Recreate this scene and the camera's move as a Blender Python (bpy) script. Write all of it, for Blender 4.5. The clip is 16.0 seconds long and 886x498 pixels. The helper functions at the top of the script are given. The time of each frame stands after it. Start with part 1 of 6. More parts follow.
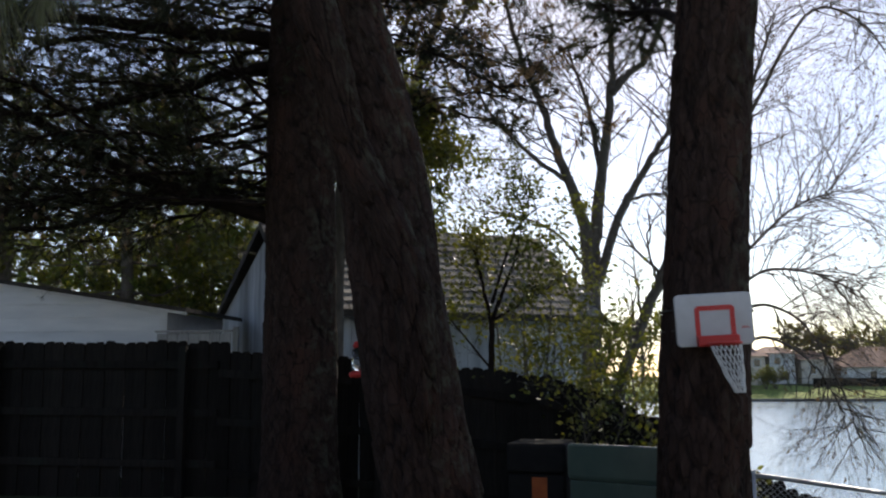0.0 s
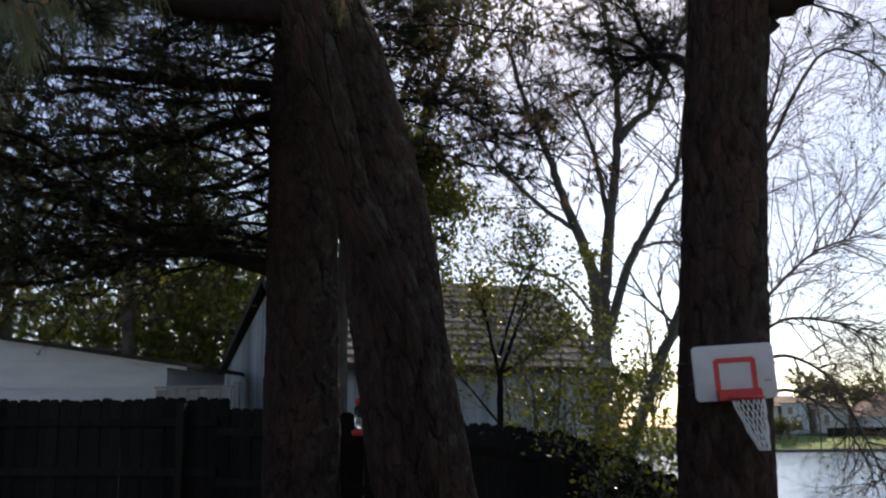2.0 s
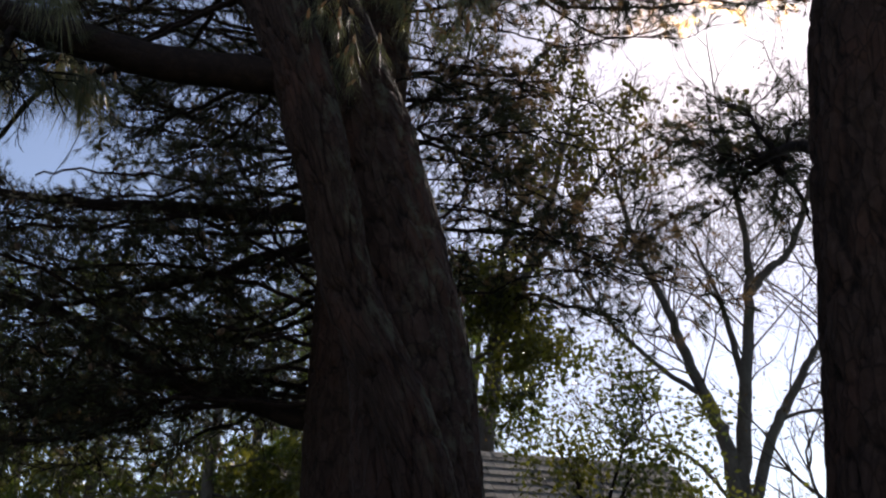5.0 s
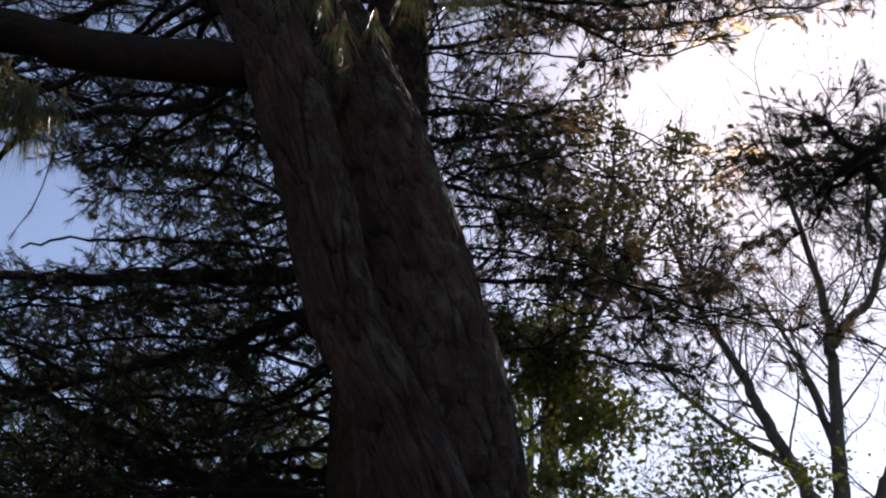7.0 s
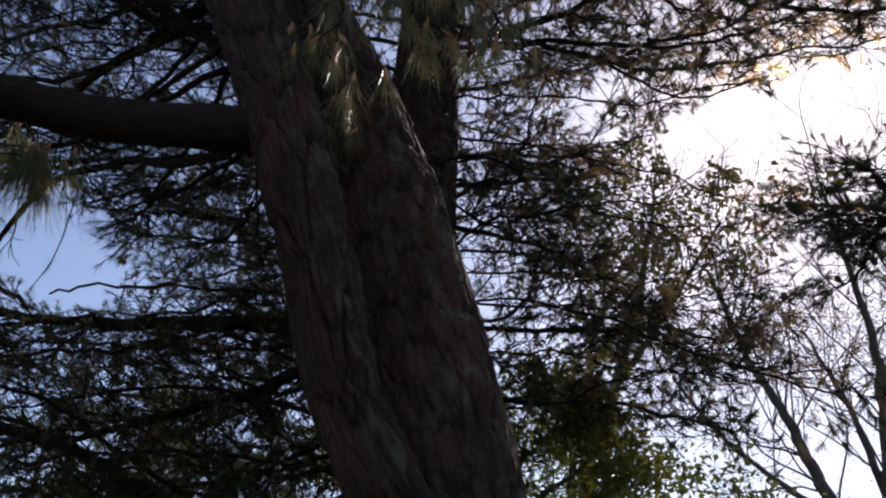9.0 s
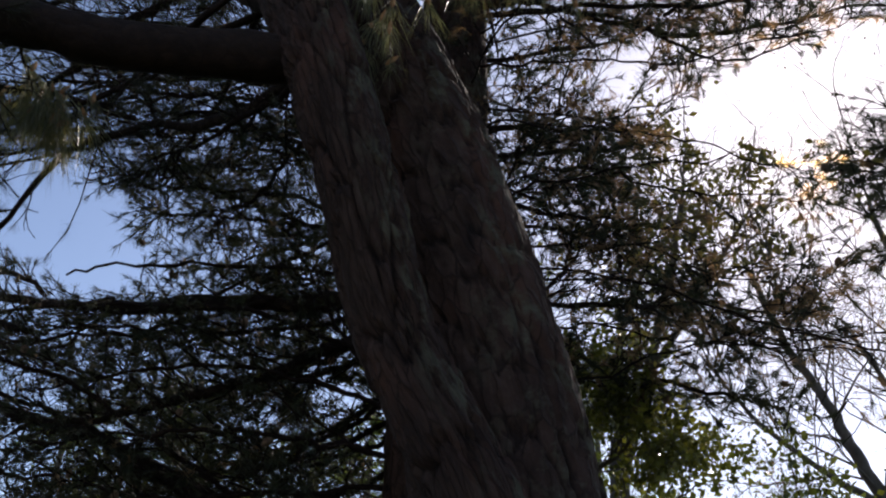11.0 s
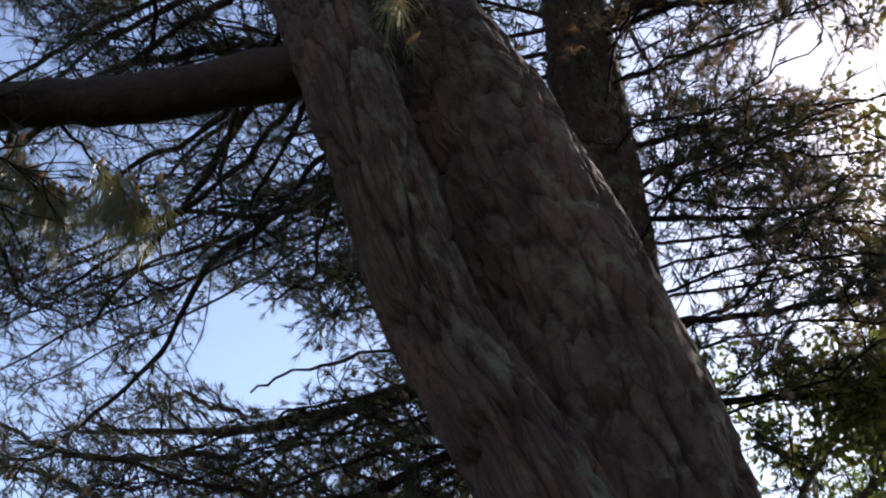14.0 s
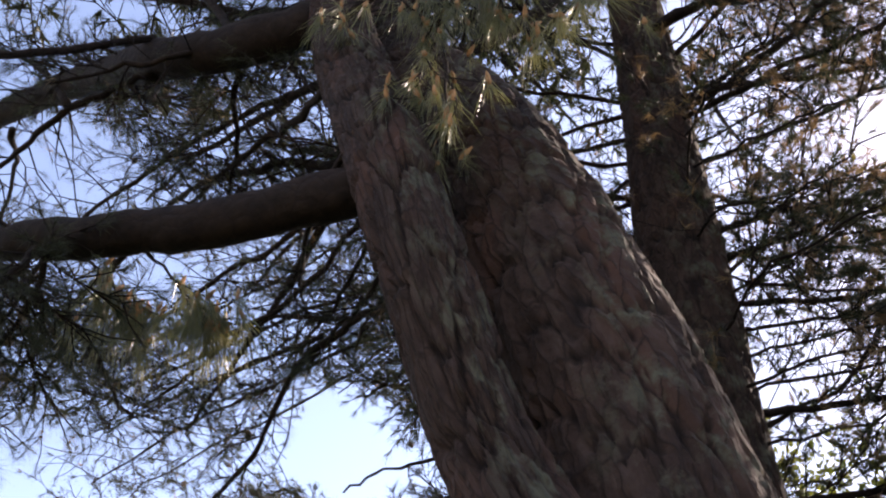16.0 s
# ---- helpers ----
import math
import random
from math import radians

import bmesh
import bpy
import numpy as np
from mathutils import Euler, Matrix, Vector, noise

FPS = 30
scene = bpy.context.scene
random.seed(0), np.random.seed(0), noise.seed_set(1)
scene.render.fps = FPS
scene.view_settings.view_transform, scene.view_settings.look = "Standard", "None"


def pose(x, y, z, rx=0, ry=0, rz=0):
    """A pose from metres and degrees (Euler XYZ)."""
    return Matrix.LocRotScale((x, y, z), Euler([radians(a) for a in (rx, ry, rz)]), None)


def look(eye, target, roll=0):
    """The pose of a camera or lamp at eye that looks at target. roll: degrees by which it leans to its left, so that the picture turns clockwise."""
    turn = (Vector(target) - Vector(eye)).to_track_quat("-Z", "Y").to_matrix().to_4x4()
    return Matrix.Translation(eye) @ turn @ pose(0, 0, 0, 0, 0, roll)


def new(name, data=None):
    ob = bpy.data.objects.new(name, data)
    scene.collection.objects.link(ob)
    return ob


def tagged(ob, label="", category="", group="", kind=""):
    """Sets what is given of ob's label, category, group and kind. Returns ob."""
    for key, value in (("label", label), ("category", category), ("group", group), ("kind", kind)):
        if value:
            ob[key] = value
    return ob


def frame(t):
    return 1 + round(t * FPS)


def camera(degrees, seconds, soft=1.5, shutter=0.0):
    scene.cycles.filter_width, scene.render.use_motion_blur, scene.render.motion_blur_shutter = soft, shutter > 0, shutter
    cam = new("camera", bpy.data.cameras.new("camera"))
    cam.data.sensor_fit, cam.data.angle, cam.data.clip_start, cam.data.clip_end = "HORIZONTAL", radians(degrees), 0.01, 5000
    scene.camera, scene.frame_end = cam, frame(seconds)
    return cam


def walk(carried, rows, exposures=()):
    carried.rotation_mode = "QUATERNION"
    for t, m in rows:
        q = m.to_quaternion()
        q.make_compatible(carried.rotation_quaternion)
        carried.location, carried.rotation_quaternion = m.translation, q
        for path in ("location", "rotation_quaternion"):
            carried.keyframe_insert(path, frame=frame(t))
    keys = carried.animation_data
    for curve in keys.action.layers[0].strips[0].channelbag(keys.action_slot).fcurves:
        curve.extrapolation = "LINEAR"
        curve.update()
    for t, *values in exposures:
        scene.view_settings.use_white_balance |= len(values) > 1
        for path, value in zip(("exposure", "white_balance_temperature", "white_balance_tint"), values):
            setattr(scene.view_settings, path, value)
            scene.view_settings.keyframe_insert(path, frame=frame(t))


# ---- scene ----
cam = camera(52.0, 16.0, soft=2.1, shutter=0.4)
PATH = [
    (0, (0.88, -0.639, 1.397), (0.641, 1.326, 1.677), -0.28),
    (0.5, (0.876, -0.566, 1.424), (0.586, 1.387, 1.733), 0.64),
    (1, (0.871, -0.507, 1.415), (0.601, 1.46, 1.662), 0.65),
    (1.5, (0.853, -0.478, 1.43), (0.621, 1.482, 1.75), 0.17),
    (2, (0.861, -0.353, 1.443), (0.61, 1.592, 1.833), -0.72),
    (2.5, (0.902, -0.16, 1.486), (0.548, 1.752, 1.954), -0.8),
    (3, (0.976, 0.202, 1.515), (0.602, 2.093, 2.049), -0.09),
    (3.5, (0.938, 0.59, 1.51), (0.532, 2.46, 2.09), 0.42),
    (4, (0.95, 0.918, 1.484), (0.48, 2.774, 2.06), 0.83),
    (4.5, (1.127, 1.281, 1.445), (0.718, 3.108, 2.148), 0.74),
    (5, (1.196, 1.645, 1.424), (0.67, 3.405, 2.214), 1.65),
    (5.2, (1.201, 1.759, 1.42), (0.67, 3.502, 2.245), 1.55),
    (7.5, (0.879, 3.033, 1.669), (0.271, 4.646, 2.682), -0.96),
    (8, (0.93, 3.044, 1.758), (0.348, 4.642, 2.81), -2.26),
    (8.5, (1.014, 3.012, 1.834), (0.375, 4.61, 2.853), -0.56),
    (9, (1.055, 3.023, 1.865), (0.375, 4.602, 2.886), 1.44),
    (9.5, (0.933, 3.01, 1.783), (0.204, 4.579, 2.787), 2.74),
    (11.8, (0.711, 3.748, 1.767), (0.007, 5.257, 2.874), 0.33),
    (12, (0.718, 3.838, 1.769), (-0.014, 5.309, 2.91), 0.93),
    (12.5, (0.85, 4.13, 1.699), (-0.083, 5.366, 2.964), 6.43),
    (13, (0.906, 4.385, 1.654), (-0.076, 5.56, 2.94), 5.52),
    (13.5, (0.918, 4.416, 1.693), (-0.099, 5.542, 2.997), 2.82),
    (14, (0.903, 4.413, 1.71), (-0.168, 5.572, 2.94), -1.19),
    (14.5, (0.905, 4.401, 1.754), (-0.136, 5.524, 3.04), -0.99),
    (15, (0.947, 4.417, 1.79), (-0.089, 5.463, 3.144), 1.12),
    (15.5, (0.983, 4.47, 1.804), (-0.099, 5.428, 3.187), 2.72),
    (16, (1.097, 4.476, 1.794), (-0.046, 5.39, 3.156), 1.92),
]
EXPOSURES = [(0.0, 0.25, 7000, 15), (2.0, 0.2, 7000, 16), (4.0, 0.1, 7000, 18), (5.2, 0.0, 6900, 18), (7.5, 0.15, 6800, 20), (9.7, 0.2, 6800, 19), (12.0, 0.4, 6700, 16),
             (13.0, 0.75, 6800, 17), (14.0, 1.2, 7100, 18), (15.0, 1.65, 7300, 22), (16.0, 1.7, 7600, 25)]
walk(cam, [(t, look(eye, target, roll)) for t, eye, target, roll in PATH], EXPOSURES)

# ---- daylight: sun ahead of the camera, high behind the trees ----
SUN_UP, SUN_TURN = radians(36.7), radians(3.5)
world = bpy.data.worlds.new("world")
scene.world = world
world.use_nodes = True
wn = world.node_tree.nodes
sky = wn.new("ShaderNodeTexSky")
sky.sky_type, sky.sun_disc = "NISHITA", False
sky.sun_elevation, sky.sun_rotation = SUN_UP, SUN_TURN
sky.air_density, sky.dust_density, sky.ozone_density, sky.altitude = 0.85, 0.45, 0.8, 0
wn["Background"].inputs["Strength"].default_value = 0.15
world.node_tree.links.new(sky.outputs[0], wn["Background"].inputs["Color"])
sun_way = Vector((math.sin(SUN_TURN) * math.cos(SUN_UP), math.cos(SUN_TURN) * math.cos(SUN_UP), math.sin(SUN_UP)))
sun = new("sun", bpy.data.lights.new("sun", "SUN"))
sun.data.energy, sun.data.angle, sun.data.color = 4.0, radians(0.53), (1.0, 0.95, 0.87)
sun.matrix_world = look(sun_way * 60, (0, 0, 0))


# ---- materials ----
def place_of(nt, coords):
    """Where a surface point lies: in its object, or by an attribute of the mesh."""
    if not coords:
        return nt.nodes.new("ShaderNodeTexCoord").outputs["Object"]
    at = nt.nodes.new("ShaderNodeAttribute")
    at.attribute_name = coords
    return at.outputs["Vector"]


def material(name, stops, scale=6.0, stretch=(1, 1, 1), rough=0.8, bump=0.3, fine=60.0, translucent=None, metal=0.0,
             island=0.0, piece=0.0, spec=0.3, patch=None, detail=6.0, coords="", onward=False):
    """A noise-coloured surface: stops are colours from dark to light; patch adds a second colour in larger blotches."""
    m = bpy.data.materials.new(name)
    m.use_nodes = True
    nt = m.node_tree
    n, link = nt.nodes, nt.links.new
    b = n["Principled BSDF"]
    b.inputs["Roughness"].default_value, b.inputs["Metallic"].default_value = rough, metal
    b.inputs["Specular IOR Level"].default_value = spec
    mp = n.new("ShaderNodeMapping")
    mp.inputs["Scale"].default_value = stretch
    link(place_of(nt, coords), mp.inputs["Vector"])
    ns = n.new("ShaderNodeTexNoise")
    ns.inputs["Scale"].default_value, ns.inputs["Detail"].default_value = scale, detail
    ns.inputs["Roughness"].default_value = 0.65
    link(mp.outputs[0], ns.inputs["Vector"])
    cr = n.new("ShaderNodeValToRGB")
    el = cr.color_ramp.elements
    el[0].position, el[1].position = 0.3, 0.7
    el[0].color, el[1].color = (*stops[0], 1), (*stops[-1], 1)
    for i, c in enumerate(stops[1:-1]):
        e = el.new(0.3 + 0.4 * (i + 1) / (len(stops) - 1))
        e.color = (*c, 1)
    link(ns.outputs[0], cr.inputs[0])
    out = cr.outputs[0]
    if patch:
        n2 = n.new("ShaderNodeTexNoise")
        n2.inputs["Scale"].default_value, n2.inputs["Detail"].default_value = scale * 0.22, 5
        link(mp.outputs[0], n2.inputs["Vector"])
        r2 = n.new("ShaderNodeValToRGB")
        r2.color_ramp.elements[0].position, r2.color_ramp.elements[1].position = 0.52, 0.72
        link(n2.outputs[0], r2.inputs[0])
        mx = n.new("ShaderNodeMixRGB")
        mx.inputs[2].default_value = (*patch, 1)
        link(r2.outputs[0], mx.inputs[0])
        link(out, mx.inputs[1])
        out = mx.outputs[0]
    for amount, node, socket in ((island, "ShaderNodeNewGeometry", "Random Per Island"), (piece, "ShaderNodeObjectInfo", "Random")):
        if amount:
            rn = n.new(node)
            mr = n.new("ShaderNodeMapRange")
            mr.inputs["To Min"].default_value, mr.inputs["To Max"].default_value = 1 - amount, 1 + amount
            link(rn.outputs[socket], mr.inputs[0])
            hs = n.new("ShaderNodeHueSaturation")
            link(mr.outputs[0], hs.inputs["Value"])
            link(out, hs.inputs["Color"])
            out = hs.outputs[0]
    link(out, b.inputs["Base Color"])
    if bump:
        nf = n.new("ShaderNodeTexNoise")
        nf.inputs["Scale"].default_value, nf.inputs["Detail"].default_value = fine, 4
        link(mp.outputs[0], nf.inputs["Vector"])
        bp = n.new("ShaderNodeBump")
        bp.inputs["Strength"].default_value, bp.inputs["Distance"].default_value = bump, 0.01
        link(nf.outputs[0], bp.inputs["Height"])
        link(bp.outputs[0], b.inputs["Normal"])
    if translucent:
        tr, ms = n.new("ShaderNodeBsdfRefraction" if onward else "ShaderNodeBsdfTranslucent"), n.new("ShaderNodeMixShader")
        if onward:
            tr.inputs["Roughness"].default_value, tr.inputs["IOR"].default_value = 0.75, 1.06
        tint = n.new("ShaderNodeMixRGB")
        tint.blend_type, tint.inputs[0].default_value = "MULTIPLY", 1.0
        tint.inputs[2].default_value = (*translucent[1], 1)
        link(out, tint.inputs[1])
        link(tint.outputs[0], tr.inputs["Color"])
        ms.inputs[0].default_value = translucent[0]
        link(b.outputs[0], ms.inputs[1])
        through_ = tr.outputs[0]
        if onward:
            td, both = n.new("ShaderNodeBsdfTranslucent"), n.new("ShaderNodeMixShader")
            both.inputs[0].default_value = 0.6
            link(tint.outputs[0], td.inputs["Color"])
            link(tr.outputs[0], both.inputs[1])
            link(td.outputs[0], both.inputs[2])
            through_ = both.outputs[0]
        link(through_, ms.inputs[2])
        link(ms.outputs[0], n["Material Output"].inputs["Surface"])
    return m


BARK = material("pine_bark", [(0.018, 0.0105, 0.008), (0.036, 0.0215, 0.0165), (0.06, 0.038, 0.03)], 14, (1, 1, 0.45), 0.9, 0.6, 90, patch=(0.064, 0.031, 0.022), spec=0.15, detail=9, coords="bark")


def furrows(m, scale, stretch, strength, distance, crack, coords=""):
    """Long plates and furrows in the relief of a bark, over its finer grain."""
    nt = m.node_tree
    at, mp, vo = place_of(nt, coords), nt.nodes.new("ShaderNodeMapping"), nt.nodes.new("ShaderNodeTexVoronoi")
    wa = nt.nodes.new("ShaderNodeTexNoise")
    wa.inputs["Scale"].default_value, wa.inputs["Detail"].default_value = 6, 5
    ad = nt.nodes.new("ShaderNodeMixRGB")
    ad.blend_type, ad.inputs[0].default_value = "ADD", 0.07
    mp.inputs["Scale"].default_value = stretch
    vo.feature, vo.inputs["Scale"].default_value = "DISTANCE_TO_EDGE", scale
    cr = nt.nodes.new("ShaderNodeValToRGB")
    cr.color_ramp.elements[1].position = 0.22
    bp = nt.nodes.new("ShaderNodeBump")
    bp.inputs["Strength"].default_value, bp.inputs["Distance"].default_value = strength, distance
    b = nt.nodes["Principled BSDF"]
    old = b.inputs["Normal"].links[0].from_socket
    link = nt.links.new
    link(at, wa.inputs["Vector"])
    link(at, ad.inputs[1])
    link(wa.outputs["Color"], ad.inputs[2])
    link(ad.outputs[0], mp.inputs["Vector"])
    link(mp.outputs[0], vo.inputs["Vector"])
    link(vo.outputs["Distance"], cr.inputs[0])
    link(cr.outputs[0], bp.inputs["Height"])
    link(old, bp.inputs["Normal"])
    link(bp.outputs[0], b.inputs["Normal"])
    mx = nt.nodes.new("ShaderNodeMixRGB")
    mx.inputs[1].default_value = (*crack, 1)
    shade = nt.nodes.new("ShaderNodeValToRGB")
    shade.color_ramp.elements[0].position, shade.color_ramp.elements[1].position = 0.0, 0.06
    link(vo.outputs["Distance"], shade.inputs[0])
    link(shade.outputs[0], mx.inputs[0])
    link(b.inputs["Base Color"].links[0].from_socket, mx.inputs[2])
    link(mx.outputs[0], b.inputs["Base Color"])


def weather(m, crack, lichen):
    """Dark cracks between the plates of a bark and grey-green lichen over the plates of its weather side."""
    nt = m.node_tree
    n, link, b = nt.nodes, nt.links.new, nt.nodes["Principled BSDF"]

    def attribute(name):
        at = n.new("ShaderNodeAttribute")
        at.attribute_name = name
        return at

    def ramp(value, lo, hi):
        mr = n.new("ShaderNodeMapRange")
        mr.inputs["From Min"].default_value, mr.inputs["From Max"].default_value = lo, hi
        link(value, mr.inputs[0])
        return mr.outputs[0]

    def math_(kind, a, c):
        mt = n.new("ShaderNodeMath")
        mt.operation, mt.use_clamp = kind, True
        link(a, mt.inputs[0])
        link(c, mt.inputs[1])
        return mt.outputs[0]

    ns = n.new("ShaderNodeTexNoise")
    ns.inputs["Scale"].default_value, ns.inputs["Detail"].default_value, ns.inputs["Roughness"].default_value = 7, 8, 0.7
    link(attribute("bark").outputs["Vector"], ns.inputs["Vector"])
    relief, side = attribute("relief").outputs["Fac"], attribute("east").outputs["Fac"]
    patchy = math_("MULTIPLY", ramp(ns.outputs[0], 0.5, 0.62), ramp(side, 0.15, 0.8))
    grown = math_("MULTIPLY", patchy, ramp(relief, 0.3, 0.6))
    old = b.inputs["Base Color"].links[0].from_socket
    mx, ck = n.new("ShaderNodeMixRGB"), n.new("ShaderNodeMixRGB")
    link(grown, mx.inputs[0])
    link(old, mx.inputs[1])
    mx.inputs[2].default_value = (*lichen, 1)
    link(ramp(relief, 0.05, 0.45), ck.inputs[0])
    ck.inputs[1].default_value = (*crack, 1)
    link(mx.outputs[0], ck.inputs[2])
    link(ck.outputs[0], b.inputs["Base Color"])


furrows(BARK, 15, (1, 1, 0.3), 0.8, 0.014, (0.02, 0.012, 0.009), "bark")
weather(BARK, (0.009, 0.006, 0.005), (0.07, 0.066, 0.046))


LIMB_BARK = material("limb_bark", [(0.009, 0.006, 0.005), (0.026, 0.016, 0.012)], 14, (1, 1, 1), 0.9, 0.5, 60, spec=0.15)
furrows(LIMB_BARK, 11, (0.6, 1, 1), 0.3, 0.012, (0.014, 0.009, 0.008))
GREY_BARK = material("grey_bark", [(0.07, 0.06, 0.05), (0.16, 0.14, 0.12)], 12, (1, 1, 0.4), 0.9, 0.4, 60, spec=0.15)
NEEDLE = material("pine_needle", [(0.016, 0.022, 0.013), (0.042, 0.048, 0.022)], 2.5, rough=0.5, bump=0, island=0.25, spec=0.3, translucent=(0.25, (1.7, 1.6, 0.9)), detail=2)
# paler repeat of the pine needles: sunlight painted into the hanging tufts
SUNLIT_NEEDLE = material("sunlit_needle", [(0.1, 0.105, 0.05), (0.17, 0.17, 0.08)], 2.5, rough=0.35, bump=0, island=0.3, spec=0.6, translucent=(0.4, (1.5, 1.4, 0.85)), onward=True, detail=2)
# dry needles, and the painted gold of living needles with sun behind them
DRY_SUNLIT = material("dry_sunlit_needle", [(0.13, 0.085, 0.045), (0.22, 0.155, 0.085)], 2.5, rough=0.5, bump=0, island=0.4, translucent=(0.5, (1.5, 1.35, 1.1)), onward=True, detail=2)
FAR_NEEDLE = material("far_needle", [(0.04, 0.07, 0.02), (0.13, 0.16, 0.04)], 0.8, rough=0.5, bump=0, island=0.5, translucent=(0.45, (2.0, 1.9, 0.8)), detail=3, onward=True)
LEAF = material("leaf", [(0.05, 0.07, 0.02), (0.15, 0.155, 0.04)], 1.2, rough=0.3, bump=0, island=0.45, spec=0.6, translucent=(0.5, (2.1, 1.9, 0.8)), detail=2, onward=True)
OAK_LEAF = material("oak_leaf", [(0.07, 0.08, 0.02), (0.17, 0.15, 0.04)], 1.2, rough=0.4, bump=0, island=0.45, translucent=(0.3, (1.5, 1.3, 0.8)), detail=2)
DRY_LEAF = material("dry_leaf", [(0.1, 0.07, 0.035), (0.2, 0.14, 0.07)], 2, rough=0.6, bump=0, island=0.4, translucent=(0.4, (1.3, 1.1, 0.8)), detail=2)
BUD = material("pine_bud", [(0.22, 0.1, 0.04), (0.36, 0.19, 0.08)], 40, rough=0.8, bump=0.3)
CONE = material("cone_scale", [(0.06, 0.035, 0.02), (0.16, 0.1, 0.06)], 30, rough=0.8, bump=0.3)
FENCE = material("fence_wood", [(0.011, 0.0093, 0.008), (0.026, 0.022, 0.019)], 8, (3, 3, 0.3), 0.9, 0.6, 60, piece=0.3, patch=(0.02, 0.022, 0.018), spec=0.1)
PALE_FENCE = material("pale_fence_wood", [(0.3, 0.29, 0.27), (0.5, 0.48, 0.45)], 8, (3, 3, 0.3), 0.9, 0.4, 60, piece=0.15)
SIDING = material("white_siding", [(0.66, 0.67, 0.68), (0.8, 0.8, 0.8)], 3, (0.4, 1, 2), 0.55, 0.1, 80, piece=0.05)
TRIM = material("white_trim", [(0.62, 0.62, 0.62), (0.76, 0.76, 0.75)], 5, rough=0.6, bump=0.1)
BOARD = material("weathered_board", [(0.3, 0.32, 0.34), (0.6, 0.62, 0.64)], 2.5, (2, 2, 0.25), 0.8, 0.4, 50, piece=0.12, patch=(0.24, 0.24, 0.24))
SHAKE = material("roof_shake", [(0.13, 0.12, 0.1), (0.3, 0.27, 0.23)], 9, (2, 2, 1), 0.9, 0.5, 50, piece=0.35)
ROOF_DARK = material("roof_edge", [(0.035, 0.03, 0.028), (0.08, 0.07, 0.06)], 12, rough=0.85, bump=0.4)
GREEN_METAL = material("green_enamel", [(0.05, 0.085, 0.07), (0.075, 0.115, 0.095)], 4, rough=0.32, bump=0.06, spec=0.5)
BLACK_PLASTIC = material("black_plastic", [(0.012, 0.012, 0.012), (0.022, 0.021, 0.02)], 8, rough=0.85, bump=0.1, spec=0.1)
ORANGE = material("orange_sticker", [(0.3, 0.07, 0.02), (0.42, 0.11, 0.03)], 6, rough=0.5, bump=0)
WHITE_PLASTIC = material("white_plastic", [(0.5, 0.49, 0.48), (0.62, 0.61, 0.6)], 6, rough=0.5, bump=0.04, patch=(0.44, 0.43, 0.41))
RED_PLASTIC = material("red_plastic", [(0.52, 0.035, 0.03), (0.62, 0.055, 0.045)], 6, rough=0.38, bump=0.03)
NET = material("net_cord", [(0.7, 0.69, 0.67), (0.8, 0.8, 0.78)], 30, rough=0.8, bump=0)
STEEL = material("galvanised_steel", [(0.45, 0.46, 0.47), (0.6, 0.61, 0.62)], 20, rough=0.42, bump=0.1, metal=0.9)
GRASS = material("lawn", [(0.03, 0.04, 0.014), (0.07, 0.085, 0.03)], 3, rough=0.9, bump=0.6, fine=30, patch=(0.07, 0.05, 0.03))
SHORE_GRASS = material("shore_grass", [(0.17, 0.23, 0.05), (0.3, 0.34, 0.09)], 2, rough=0.9, bump=0.3, fine=10, patch=(0.22, 0.2, 0.08))
STUCCO = material("tan_stucco", [(0.55, 0.49, 0.41), (0.7, 0.64, 0.55)], 2, rough=0.9, bump=0.2, patch=(0.6, 0.5, 0.42))
STUCCO_GREY = material("grey_stucco", [(0.55, 0.55, 0.54), (0.72, 0.71, 0.7)], 2, rough=0.9, bump=0.2)
TILE_ROOF = material("brown_roof", [(0.17, 0.1, 0.075), (0.3, 0.2, 0.15)], 4, (1, 1, 4), 0.9, 0.4, 20)
STONE = material("seawall", [(0.08, 0.075, 0.07), (0.2, 0.19, 0.17)], 2.5, rough=0.9, bump=0.6, fine=12)


def clear_glass(name, tint=(0.9, 0.92, 0.95), rough=0.03):
    m = bpy.data.materials.new(name)
    m.use_nodes = True
    b = m.node_tree.nodes["Principled BSDF"]
    b.inputs["Base Color"].default_value, b.inputs["Roughness"].default_value = (*tint, 1), rough
    b.inputs["Transmission Weight"].default_value, b.inputs["IOR"].default_value = 1.0, 1.35
    return m


GLASS = clear_glass("feeder_glass")
PANE = material("dark_pane", [(0.03, 0.035, 0.04), (0.05, 0.055, 0.06)], 1, rough=0.08, bump=0, spec=0.6)
WATER = material("lake_water", [(0.05, 0.16, 0.25), (0.08, 0.21, 0.32)], 0.2, rough=0.22, bump=0.0, spec=0.5)
wt = WATER.node_tree
wv = wt.nodes.new("ShaderNodeTexNoise")
wv.inputs["Scale"].default_value, wv.inputs["Detail"].default_value = 1.4, 5
wm = wt.nodes.new("ShaderNodeMapping")
wm.inputs["Scale"].default_value = (0.6, 1.6, 1)
wc = wt.nodes.new("ShaderNodeTexCoord")
wt.links.new(wc.outputs["Object"], wm.inputs["Vector"])
wt.links.new(wm.outputs[0], wv.inputs["Vector"])
wb = wt.nodes.new("ShaderNodeBump")
wb.inputs["Strength"].default_value, wb.inputs["Distance"].default_value = 0.7, 0.04
wt.links.new(wv.outputs[0], wb.inputs["Height"])
wt.links.new(wb.outputs[0], wt.nodes["Principled BSDF"].inputs["Normal"])


